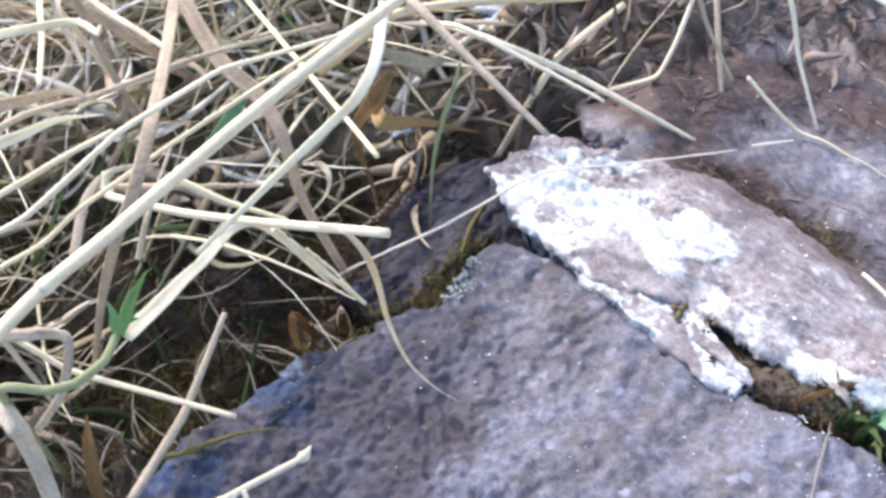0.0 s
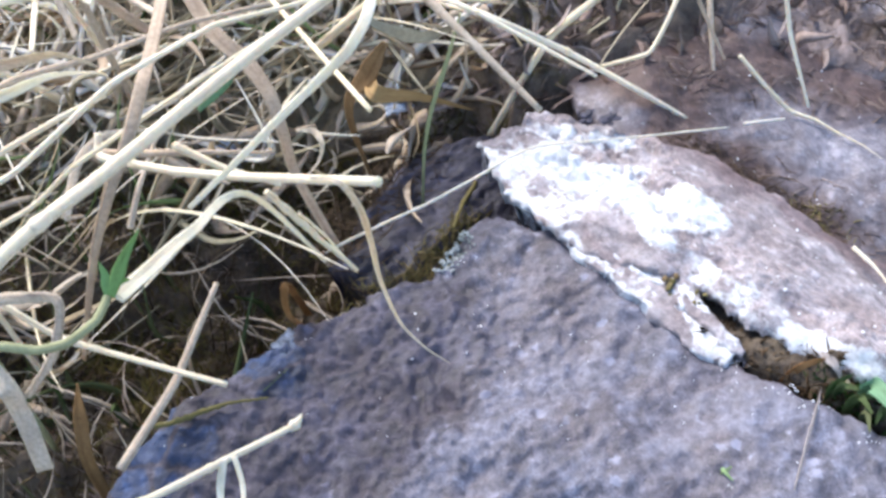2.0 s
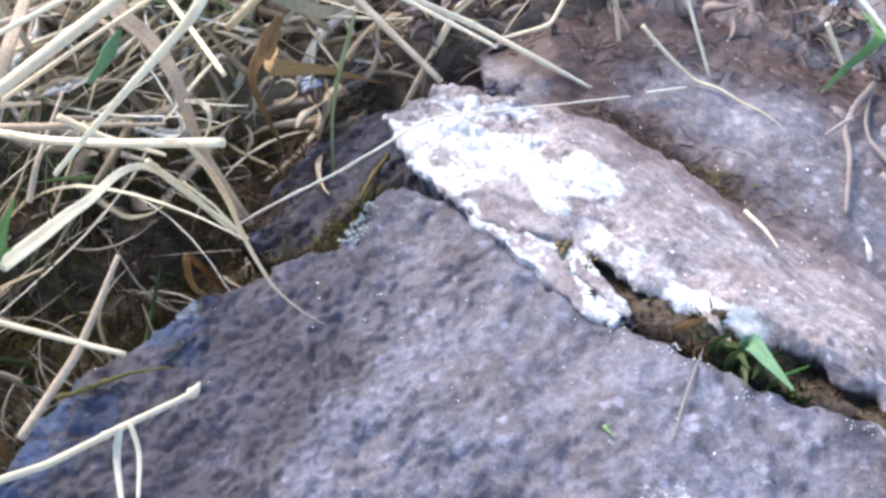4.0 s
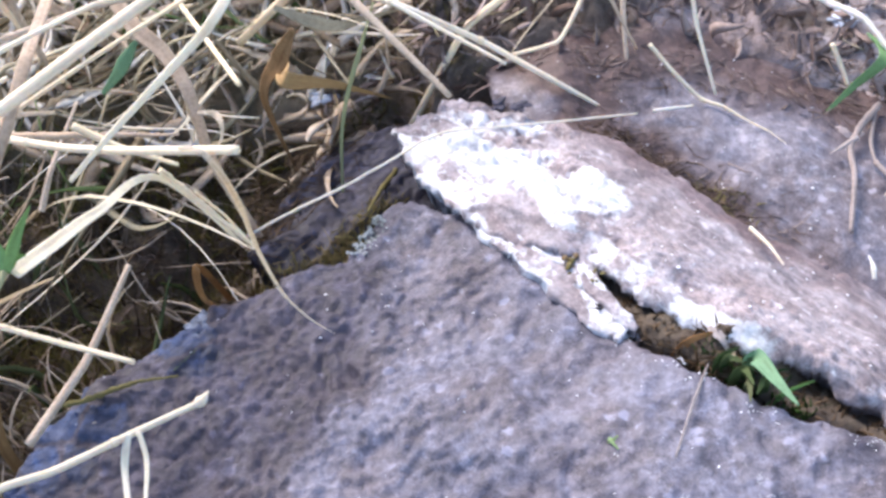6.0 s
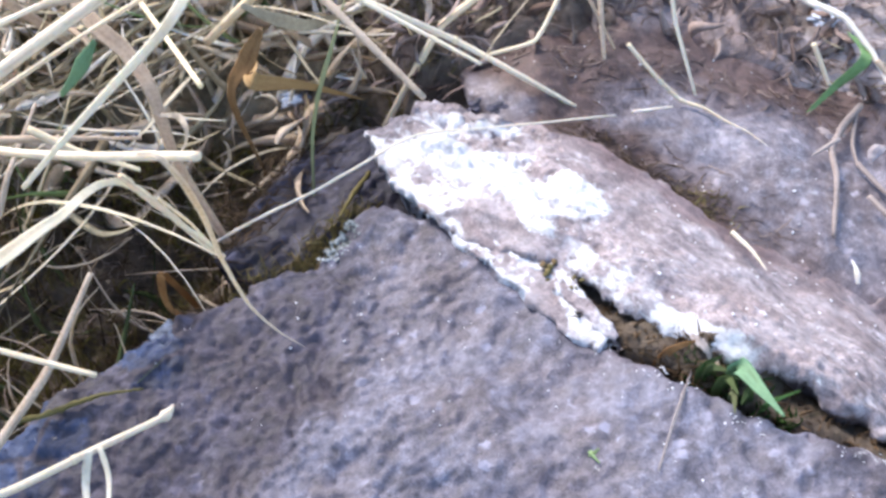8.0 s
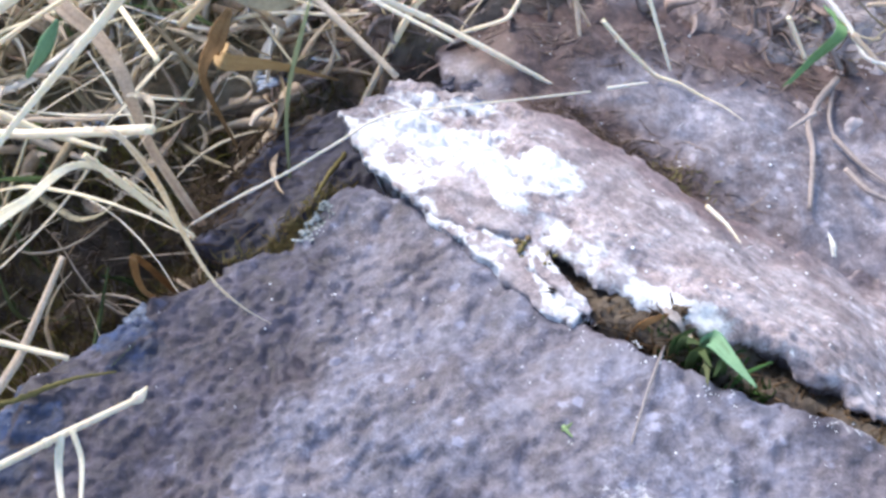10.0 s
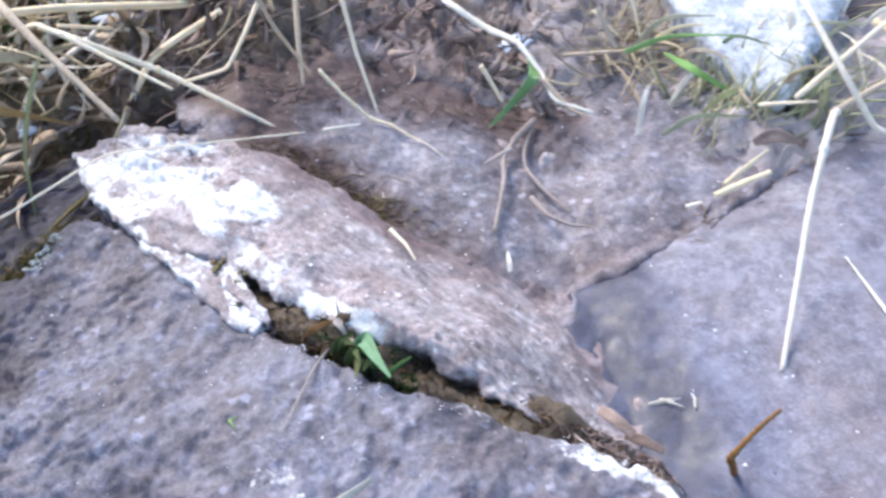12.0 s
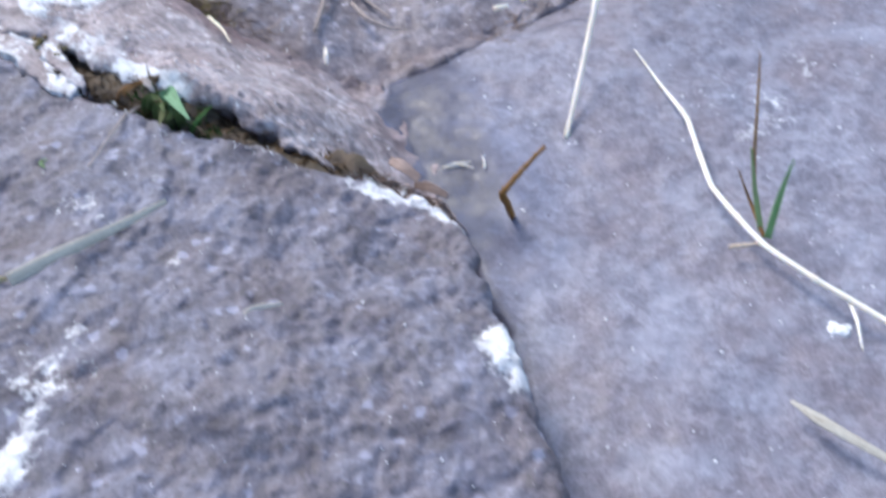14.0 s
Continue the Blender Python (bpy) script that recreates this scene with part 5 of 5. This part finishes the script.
stalk("withered_grass", [(-0.075, 0.360, -0.050), (-0.066, 0.321, 0.020), (-0.070, 0.320, 0.010), (-0.070, 0.319, 0.000), (-0.065, 0.316, -0.004)], 0.0039, ORANGE, ORANGEL, flat=0.2, fold=0.3, end=0.5)
stalk("moss_strand", [(-0.130, 0.268, 0.004), (-0.118, 0.268, 0.005), (-0.103, 0.271, 0.006), (-0.093, 0.273, 0.006), (-0.077, 0.274, 0.004)], 0.0027, MOSS, MOSSTW, end=0.4, jitter=0.4, seed=12)
stalk("moss_strand", [(0.020, 0.417, -0.030), (0.012, 0.392, -0.020), (0.007, 0.366, -0.008)], 0.0026, MOSS, MOSSTW, end=0.5, jitter=0.4, seed=13)
stalk("dry_grass_stalk", [(0.305, 0.205, -0.0535), (0.306, 0.209, -0.0525), (0.306, 0.213, -0.0530)], 0.0014, BLEACHED, WHITEST, flat=0.4, end=0.5)
stalk("withered_grass", [(0.135, 0.259, -0.020), (0.143, 0.256, -0.008), (0.154, 0.251, -0.008)], 0.0052, BROWN_LEAF, DEADLEAF, flat=0.2, fold=0.3, end=0.4, start=0.3)
stalk("withered_grass", [(0.151, 0.256, -0.004), (0.155, 0.248, 0.000), (0.156, 0.241, 0.000)], 0.0037, STRAW_GREY, DEADLEAF, flat=0.2, fold=0.3, end=0.2, start=0.3)


# ---- litter, moss and fibres ----
def ground_points(n, seed, box, keep):
    rng = np.random.RandomState(seed)
    x, y = rng.uniform(box[0], box[1], n), rng.uniform(box[2], box[3], n)
    ok = keep(x, y)
    x, y = x[ok], y[ok]
    return np.stack([x, y, ground_height(x, y)], 1), rng


def off_stone(x, y):
    """Open ground: outside all slabs, and behind the edge of the back stone."""
    free = (inside_distance(x, y, LOWER) < 0.004) & (inside_distance(x, y, LIP_OUT) < 0) & (inside_distance(x, y, RIGHT) < 0) & (inside_distance(x, y, WHITE_OUT) < 0.01)
    return free & ((y > np.interp(x, EDGE_X, EDGE_Y) - 0.004) | (x < 0.03))


def strew(name, n, seed, box, keep, length, rise, width, mat, label, category, sag=0.3, lift=0.0, seg=5, head=None, thick=0.45, turn=1.0):
    root, rng = ground_points(n, seed, box, keep)
    m = len(root)
    a = rng.uniform(0, 2 * math.pi, m) if head is None else rng.normal(head, 0.7, m)
    ln = rng.uniform(*length, m)
    up = rng.uniform(*rise, m)
    step = np.stack([np.cos(a) * np.cos(up), np.sin(a) * np.cos(up), np.sin(up)], 1) * ln[:, None]
    root = root + [0, 0, -0.003] + np.stack([0 * a, 0 * a, rng.uniform(0, lift, m) if lift else 0 * a], 1)
    return blades(name, root, root + step, rng.uniform(*width, m), mat, sag, seed, seg, label, category, thick, turn)


def left_bank(x, y):
    return off_stone(x, y) & ((y > np.where(x > -0.13, 0.460, 0.445)) | ((x < -0.23) & (y > 0.31))) & (x < 0.16) & ((x < 0.01) | (y > 0.50))


strew("dry_grass", 2300, 201, (-0.75, 0.16, 0.18, 1.0), left_bank, (0.03, 0.12), (-0.05, 0.45), (0.0010, 0.0034), LITTER, "matted dry grass litter on the bank", "dry grass", sag=0.16, lift=0.012, seg=7, thick=0.25)
strew("dry_grass", 1100, 203, (-0.6, 0.02, 0.30, 0.9), lambda x, y: left_bank(x, y) & ((x < -0.085) | (y > 0.50)), (0.05, 0.16), (0.1, 0.9), (0.002, 0.0065), LITTER, "loose dry grass standing on the bank", "dry grass", sag=0.20, seg=9, thick=0.10, turn=2.2)
strew("dry_grass", 230, 204, (-0.55, -0.02, 0.32, 0.85), lambda x, y: left_bank(x, y) & ((x < -0.13) | (y > 0.50)), (0.12, 0.26), (0.1, 0.5), (0.0014, 0.0036), STRAW, "long pale dry grass lying over the bank", "dry grass", sag=0.10, seg=9, thick=0.3)
strew("withered_leaves", 1500, 202, (-0.6, 0.06, 0.20, 0.9), left_bank, (0.03, 0.10), (-0.05, 0.8), (0.004, 0.010), STRAW_GREY, "broad withered grass leaves, curled and pale", "dry grass", sag=0.32, lift=0.016, seg=10, thick=0.08, turn=2.6)
strew("withered_leaves", 420, 229, (-0.45, 0.02, 0.30, 0.8), lambda x, y: left_bank(x, y) & ((x < -0.07) | (y > 0.47)), (0.04, 0.11), (0.2, 1.1), (0.003, 0.007), BLEACHED, "bleached curling grass leaves", "dry grass", sag=0.34, lift=0.016, seg=10, thick=0.08, turn=2.6)
strew("green_grass", 340, 205, (-0.6, 0.06, 0.26, 0.9), lambda x, y: left_bank(x, y) & ((x < -0.10) | (y > 0.52)), (0.05, 0.16), (0.3, 1.2), (0.003, 0.006), LIGHTGREEN, "green grass blades among dry litter", "grass", sag=0.22, seg=8, thick=0.15, turn=1.5)
strew("moss", 9000, 207, (-0.3, 0.08, 0.27, 0.56), lambda x, y: off_stone(x, y) & (fbm(x, y, 0.05, 301, 3) > -0.02), (0.005, 0.014), (0.4, 1.5), (0.0006, 0.0014), MOSS, "olive-brown moss in the hollow", "moss", seg=3)
strew("leaf_litter", 2600, 208, (-0.1, 0.62, 0.36, 0.75), lambda x, y: off_stone(x, y) & (x > -0.02) & (x < 0.31), (0.008, 0.034), (-0.2, 0.9), (0.002, 0.008), LEAFMEAL, "crumbled brown leaf litter behind the stones", "plant litter", sag=0.32, lift=0.006, seg=7, thick=0.06, turn=2.8)
strew("root_fibres", 12000, 209, (-0.02, 0.60, 0.30, 0.75), off_stone, (0.006, 0.030), (-0.1, 0.5), (0.0003, 0.0012), ROOT, "brown root fibres and crumbled leaf litter", "plant litter", sag=0.4, lift=0.004, seg=5)
strew("plant_litter", 240, 211, (0.08, 0.62, 0.40, 0.75), lambda x, y: off_stone(x, y) & ((y > 0.53) | (x > 0.32)), (0.03, 0.10), (0.0, 0.4), (0.0008, 0.0022), LITTER, "scattered straw behind the stones", "dry grass", sag=0.1, lift=0.006)
def hollow(x, y):
    return off_stone(x, y) & (y < 0.47) & (x < 0.04)


strew("moss", 15000, 221, (-0.26, 0.04, 0.24, 0.47), lambda x, y: hollow(x, y) & (fbm(x, y, 0.04, 305, 3) > -0.12), (0.006, 0.018), (0.2, 1.5), (0.0006, 0.0016), MOSS, "dark olive moss below the stone edge", "moss", seg=3)
strew("moss", 5000, 225, (-0.20, 0.05, 0.30, 0.48), lambda x, y: hollow(x, y) & (fbm(x, y, 0.03, 307, 3) > 0.10), (0.008, 0.022), (0.3, 1.5), (0.0008, 0.0020), YELLOWMOSS, "yellow-green moss tufts in the hollow", "moss", seg=4)
strew("root_fibres", 2600, 222, (-0.26, 0.04, 0.24, 0.47), hollow, (0.008, 0.04), (-0.1, 1.0), (0.0004, 0.0014), DARKMEAL, "brown dead fibres in the hollow", "plant litter", sag=0.4, seg=5)
strew("root_fibres", 1800, 227, (-0.26, 0.04, 0.24, 0.47), hollow, (0.008, 0.035), (0.0, 1.1), (0.0003, 0.0012), ROOT, "pale brown dead fibres in the hollow", "plant litter", sag=0.4, seg=5)
strew("dry_grass", 140, 223, (-0.28, -0.04, 0.24, 0.45), hollow, (0.03, 0.09), (0.1, 1.2), (0.001, 0.003), STRAW_GREY, "sparse withered grass in the hollow", "dry grass", sag=0.3, seg=8, thick=0.15, turn=2.0)
strew("green_grass", 45, 226, (-0.30, -0.10, 0.24, 0.42), hollow, (0.03, 0.10), (0.5, 1.4), (0.002, 0.005), DULLGREEN, "dull green blades hanging at the stone edge", "grass", sag=0.25, seg=8, thick=0.15, turn=1.5)
strew("crevice_litter", 7000, 213, (0.09, 0.28, 0.15, 0.30), lambda x, y: (near_line(x, y, [(0.108, 0.280), (0.15, 0.245), (0.20, 0.207), (0.225, 0.196), (0.262, 0.163)], 0.011) > 0), (0.003, 0.010), (0.0, 0.9), (0.0006, 0.0022), DARKMEAL, "brown moss and crumbs filling the crevice", "plant litter", seg=3)
strew("crevice_litter", 3000, 212, (0.09, 0.28, 0.15, 0.30), lambda x, y: (near_line(x, y, [(0.108, 0.280), (0.15, 0.248), (0.20, 0.210), (0.225, 0.198), (0.262, 0.165)], 0.009) > 0), (0.003, 0.009), (0.2, 1.3), (0.0006, 0.0016), RUSTY, "rust-brown moss tips in the crevice", "moss", seg=3)
strew("grass_tuft", 800, 215, (0.33, 0.52, 0.41, 0.50), lambda x, y: off_stone(x, y), (0.035, 0.085), (0.05, 0.7), (0.001, 0.0025), LITTER, "tuft of dry grass beside the pale stone", "dry grass", seg=6)
strew("grass_tuft", 260, 216, (0.355, 0.47, 0.375, 0.43), lambda x, y: inside_distance(x, y, WHITE_OUT) < 0.006, (0.025, 0.06), (0.1, 0.8), (0.001, 0.003), PALEGRASS, "half-green grass tuft against the pale stone", "grass", seg=6, head=0.8)
strew("green_grass", 22, 217, (0.34, 0.46, 0.40, 0.46), lambda x, y: off_stone(x, y), (0.03, 0.07), (0.1, 0.8), (0.001, 0.0022), GREEN, "green blades beside the pale stone", "grass", seg=6)
strew("moss", 1500, 214, (0.14, 0.20, 0.18, 0.26), lambda x, y: near_line(x, y, [(0.148, 0.240), (0.162, 0.228), (0.170, 0.218)], 0.012) > 0.2 * np.abs(fbm(x, y, 0.01, 77, 2)), (0.003, 0.010), (0.3, 1.4), (0.0008, 0.0022), DARKGREEN, "dark green moss growing in the crevice", "moss", seg=3)
joint_line = [(0.31, 0.310), (0.342, 0.328), (0.390, 0.349), (0.47, 0.385)]
rng_j = np.random.RandomState(219)
t_j = rng_j.rand(260) ** 0.7
root_j = np.stack([np.interp(t_j, [0, 0.2, 0.5, 1], [v[0] for v in joint_line]), np.interp(t_j, [0, 0.2, 0.5, 1], [v[1] for v in joint_line]) + rng_j.normal(0, 0.005, 260), 0 * t_j], 1)
root_j[:, 2] = right_top(root_j[:, 0], root_j[:, 1]) - 0.004
a_j = rng_j.normal(0.5, 0.6, 260)
tip_j = root_j + np.stack([np.cos(a_j), np.sin(a_j), rng_j.uniform(0.0, 0.35, 260)], 1) * rng_j.uniform(0.008, 0.03, (260, 1))
blades("joint_litter", root_j, tip_j, rng_j.uniform(0.0006, 0.002, 260), ROOT, 0.3, 220, 4, "brown fibres and straw bits along the joint", "plant litter")

# ---- crusts and grains ----
def crust_on(name, n, seed, box, keep, top, size, mat, parent, label):
    rng = np.random.RandomState(seed)
    x, y = rng.uniform(box[0], box[1], n), rng.uniform(box[2], box[3], n)
    ok = keep(x, y, rng.rand(n))
    x, y = x[ok], y[ok]
    return crumbs(name, np.stack([x, y, top(x, y)], 1), rng.uniform(*size, len(x)), mat, seed, parent, label)


crust_on("lichen_crust", 20000, 231, (0.02, 0.27, 0.18, 0.42), lambda x, y, r: (inside_distance(x, y, LIP_OUT) > 0.005) & (lip_white(x, y) > 0.55 + 0.5 * r), lip_top, (0.0001, 0.00034), CRUST, lip, "knobbly white lichen crust")
# White grains whose colour also stands in for glints on the stone.
crust_on("glint_grains", 300, 233, (0.03, 0.26, 0.19, 0.42), lambda x, y, r: inside_distance(x, y, LIP_OUT) > 0.008, lip_top, (0.0002, 0.0006), CRUST, lip, "white mineral grains, glints put into their colour")
crust_on("glint_grains", 1100, 235, (-0.15, 0.28, -0.1, 0.37), lambda x, y, r: (inside_distance(x, y, LOWER) > 0.004) & (r < 0.25 + 2.5 * np.maximum(fbm(x, y, 0.02, 236, 2), 0)), lower_top, (0.00014, 0.00042), CRUST, lower, "white mineral grains, glints put into their colour")
crust_on("lichen_crust", 9000, 237, (0.05, 0.29, 0.0, 0.27), lambda x, y, r: (inside_distance(x, y, LOWER) > 0.002) & (lower_stain(x, y, 0 * x)[0] > 0.45 + 0.5 * r), lower_top, (0.00015, 0.0005), CRUST, lower, "white lichen crust along the edge")
crust_on("glint_grains", 220, 239, (0.29, 0.6, -0.05, 0.42), lambda x, y, r: inside_distance(x, y, RIGHT) > 0.008, right_top, (0.0002, 0.0006), CRUST, right, "white mineral grains, glints put into their colour")
crust_on("glint_grains", 180, 241, (0.1, 0.45, 0.28, 0.47), lambda x, y, r: inside_distance(x, y, BACK) > 0.008, back_top, (0.0002, 0.0006), CRUST, back, "white mineral grains, glints put into their colour")


def lichen_clump(x, y, r, seed, mat, label, z=None):
    """A small knobbly, flattened cushion of pale lichen."""
    bm = bmesh.new()
    bmesh.ops.create_icosphere(bm, subdivisions=4, radius=1)
    v = np.array([q.co for q in bm.verts])
    f = np.array([[q.index for q in p.verts] for p in bm.faces])
    bm.free()
    a, b = v[:, 0] * 0.05 + seed, v[:, 1] * 0.05 + 0.03 * v[:, 2]
    lobes = 1 + 1.1 * fbm(a, b, 0.05, seed, 2) + 0.7 * fbm(a, b, 0.017, seed + 5, 3, 0.7)
    base = float(ground_height(np.array([x]), np.array([y]))[0]) if z is None else z
    p = v * lobes[:, None] * [r, r * 0.85, r * 0.32] + [x, y, base + r * 0.12]
    return tagged(mesh_object("lichen", p, f, mat), label, "lichen", "lichen cushions")


for k, (x, y, r) in enumerate([(-0.018, 0.488, 0.009), (-0.112, 0.60, 0.016), (-0.034, 0.545, 0.010), (0.046, 0.53, 0.013), (-0.126, 0.485, 0.010), (0.004, 0.58, 0.016), (0.052, 0.552, 0.012), (0.286, 0.488, 0.007), (0.075, 0.56, 0.010)]):
    lichen_clump(x, y, r, 400 + k, BLUE_CRUST, "pale bluish lichen cushion in the grass")
tagged(lichen_clump(-0.072, 0.306, 0.0065, 420, BLUE_STONE, "x", -0.003), "blue-grey stone nub on the slab edge", "stone")
crust_on("lichen_crust", 900, 421, (-0.012, 0.022, 0.335, 0.365), lambda x, y, r: (inside_distance(x, y, LOWER) > 0.001) & (near_line(x, y, [(0.000, 0.345), (0.008, 0.352)], 0.010) > 0.9 * r), lower_top, (0.0003, 0.0009), GREY_CRUST, lower, "grey-green lichen flakes")
lichen_clump(0.427, 0.067, 0.006, 422, CRUST, "white lichen spot on smooth stone", -0.0635)
lichen_clump(0.119, 0.340, 0.005, 424, CRUST, "white lichen knob on the raised slab", 0.002)
crust_on("moss", 900, 425, (0.085, 0.125, 0.285, 0.32), lambda x, y, r: near_line(x, y, [(0.100, 0.300), (0.107, 0.292)], 0.005) > 0.9 * r, lip_top, (0.0004, 0.0011), MOSS, lip, "small olive moss cushion")


def lay(name, n, seed, line, spread, top, length, width, mat, label, category, head, wild=0.5, rise=0.003):
    """Short fibres lying on stone along a line."""
    rng = np.random.RandomState(seed)
    p = np.array(line)
    at = np.concatenate([[0], np.cumsum(np.hypot(*np.diff(p, axis=0).T))])
    u = rng.uniform(0, at[-1], n)
    x, y = np.interp(u, at, p[:, 0]) + rng.normal(0, spread, n), np.interp(u, at, p[:, 1]) + rng.normal(0, spread, n)
    a, ln = rng.normal(head, wild, n), rng.uniform(*length, n)
    x2, y2 = x + np.cos(a) * ln, y + np.sin(a) * ln
    root, tip = np.stack([x, y, top(x, y) + 0.0003], 1), np.stack([x2, y2, top(x2, y2) + rng.uniform(0.0002, rise, n)], 1)
    return blades(name, root, tip, rng.uniform(*width, n), mat, 0.12, seed, 5, label, category, 0.3)


lay("root_fibres", 420, 431, WET[:4], 0.007, back_top, (0.004, 0.014), (0.0003, 0.0008), DARKMEAL, "dark wet fibres in the hollow behind the slab", "plant litter", -0.8, 0.7, 0.0008)
lay("root_fibres", 420, 432, WET, 0.012, back_top, (0.004, 0.016), (0.0003, 0.0008), ROOT, "brown fibres in the hollow behind the slab", "plant litter", -0.8, 0.7, 0.0008)
lay("moss", 110, 433, [(0.172, 0.362), (0.180, 0.352), (0.188, 0.346)], 0.006, back_top, (0.003, 0.008), (0.0004, 0.0010), MOSS, "small moss patch on stone", "moss", 0.5, 2.0, 0.001)
lay("plant_litter", 420, 434, [(0.245, 0.186), (0.258, 0.177), (0.268, 0.172), (0.277, 0.166)], 0.005, lambda x, y: np.maximum(ground_height(x, y), lip_top(x, y) * (inside_distance(x, y, LIP_OUT) > 0) - (inside_distance(x, y, LIP_OUT) <= 0)) + 0.001, (0.003, 0.010), (0.0005, 0.002), LEAFMEAL, "brown crumbs at the slab corner", "plant litter", -1.0, 1.0)
lay("plant_litter", 420, 435, [(0.085, 0.458), (0.116, 0.458), (0.144, 0.443), (0.173, 0.437), (0.203, 0.437), (0.244, 0.426), (0.30, 0.416)], 0.009, back_top, (0.003, 0.014), (0.0003, 0.0012), ROOT, "brown crumbs thinning out over the stone", "plant litter", -1.2, 1.5, 0.0008)
# Sparkles along the crevice edge, put in as white grains.
crust_on("glint_grains", 9000, 436, (0.10, 0.26, 0.15, 0.27), lambda x, y, r: (inside_distance(x, y, LOWER) > 0.001) & (inside_distance(x, y, LOWER) < 0.012 * r ** 2) & (fbm(x, y, 0.012, 437, 2) > 0.05), lower_top, (0.00012, 0.0004), CRUST, lower, "white grains along the slab edge, sparkle put into their colour")
for x, y, r, z in [(0.080, 0.408, 0.0042, 0.010), (0.090, 0.404, 0.0036, 0.010)]:
    tagged(lichen_clump(x, y, r, 440 + int(r * 1e4), SLATE, "x", z), "small dark pebble wedged behind the pale slab", "stone", "pebbles")
# Small dark lump at the dark spot near the twig.
tagged(lichen_clump(0.325, 0.165, 0.0026, 447, SLATE, "x", -0.0545), "small dark lump on smooth stone", "crumb", "pebbles")
stalk("withered_grass", [(0.398, 0.368, -0.050), (0.410, 0.366, -0.046), (0.424, 0.361, -0.052)], 0.0085, TAN, "crumpled tan leaf lying over the joint", flat=0.10, fold=0.3, end=0.5, start=0.5, category="dead leaf", group="dead leaves")
stalk("withered_grass", [(0.408, 0.352, -0.058), (0.416, 0.357, -0.050), (0.428, 0.352, -0.058)], 0.0060, ROOTPALE, "brown withered leaf lying over the joint", flat=0.12, fold=0.35, end=0.4, start=0.5, category="dead leaf", group="dead leaves")
stalk("dry_grass_stalk", [(0.372, 0.345, -0.056), (0.388, 0.352, -0.052), (0.404, 0.360, -0.050)], 0.0036, STRAW, GOLD, flat=0.3, end=0.5, jitter=0.2, seed=43)
for k in range(34):
    rnd_k = random.Random(500 + k)
    x, y = rnd_k.uniform(0.335, 0.50), rnd_k.uniform(0.385, 0.47)
    a, ln, h = rnd_k.uniform(-0.9, 2.2), rnd_k.uniform(0.025, 0.06), rnd_k.uniform(0.004, 0.022)
    z = max(float(ground_height(np.array([x]), np.array([y]))[0]), -0.050 + 0.26 * (y - 0.40))
    tip = (x + ln * math.cos(a), y + ln * math.sin(a))
    stalk("thin_grass", [(x, y, z - 0.004), (0.6 * x + 0.4 * tip[0], 0.6 * y + 0.4 * tip[1], z + h), (tip[0], tip[1], z + h * rnd_k.uniform(0.2, 0.9))], rnd_k.uniform(0.0016, 0.0042),
          (STRAW, PALEGRASS, STRAW_GREY, BLEACHED, PALEGRASS)[k % 5], "thin fading grass blade beside the pale stone", "grass blade", "blades beside the pale stone", flat=0.15, fold=0.2, end=0.2, start=0.6)
lay("root_fibres", 320, 451, [(-0.060, 0.360), (-0.040, 0.390), (-0.014, 0.432)], 0.009, slate_top, (0.006, 0.025), (0.0003, 0.0010), DARKMEAL, "brown fibres spilling over the dark rock", "plant litter", 0.6, 0.9, 0.004)
lay("moss", 700, 452, [(-0.040, 0.338), (-0.012, 0.350), (0.004, 0.368), (0.016, 0.386)], 0.005, slate_top, (0.003, 0.010), (0.0004, 0.0012), MOSS, "thin moss between the rock and the slab", "moss", 0.6, 1.5, 0.006)
stalk("dry_grass_stalk", [(0.147, 0.246, -0.003), (0.140, 0.232, 0.004), (0.132, 0.218, 0.005), (0.122, 0.199, 0.005)], 0.0017, ROOTPALE, FLATL, flat=0.25, end=0.5, start=0.5, jitter=0.2, seed=61)
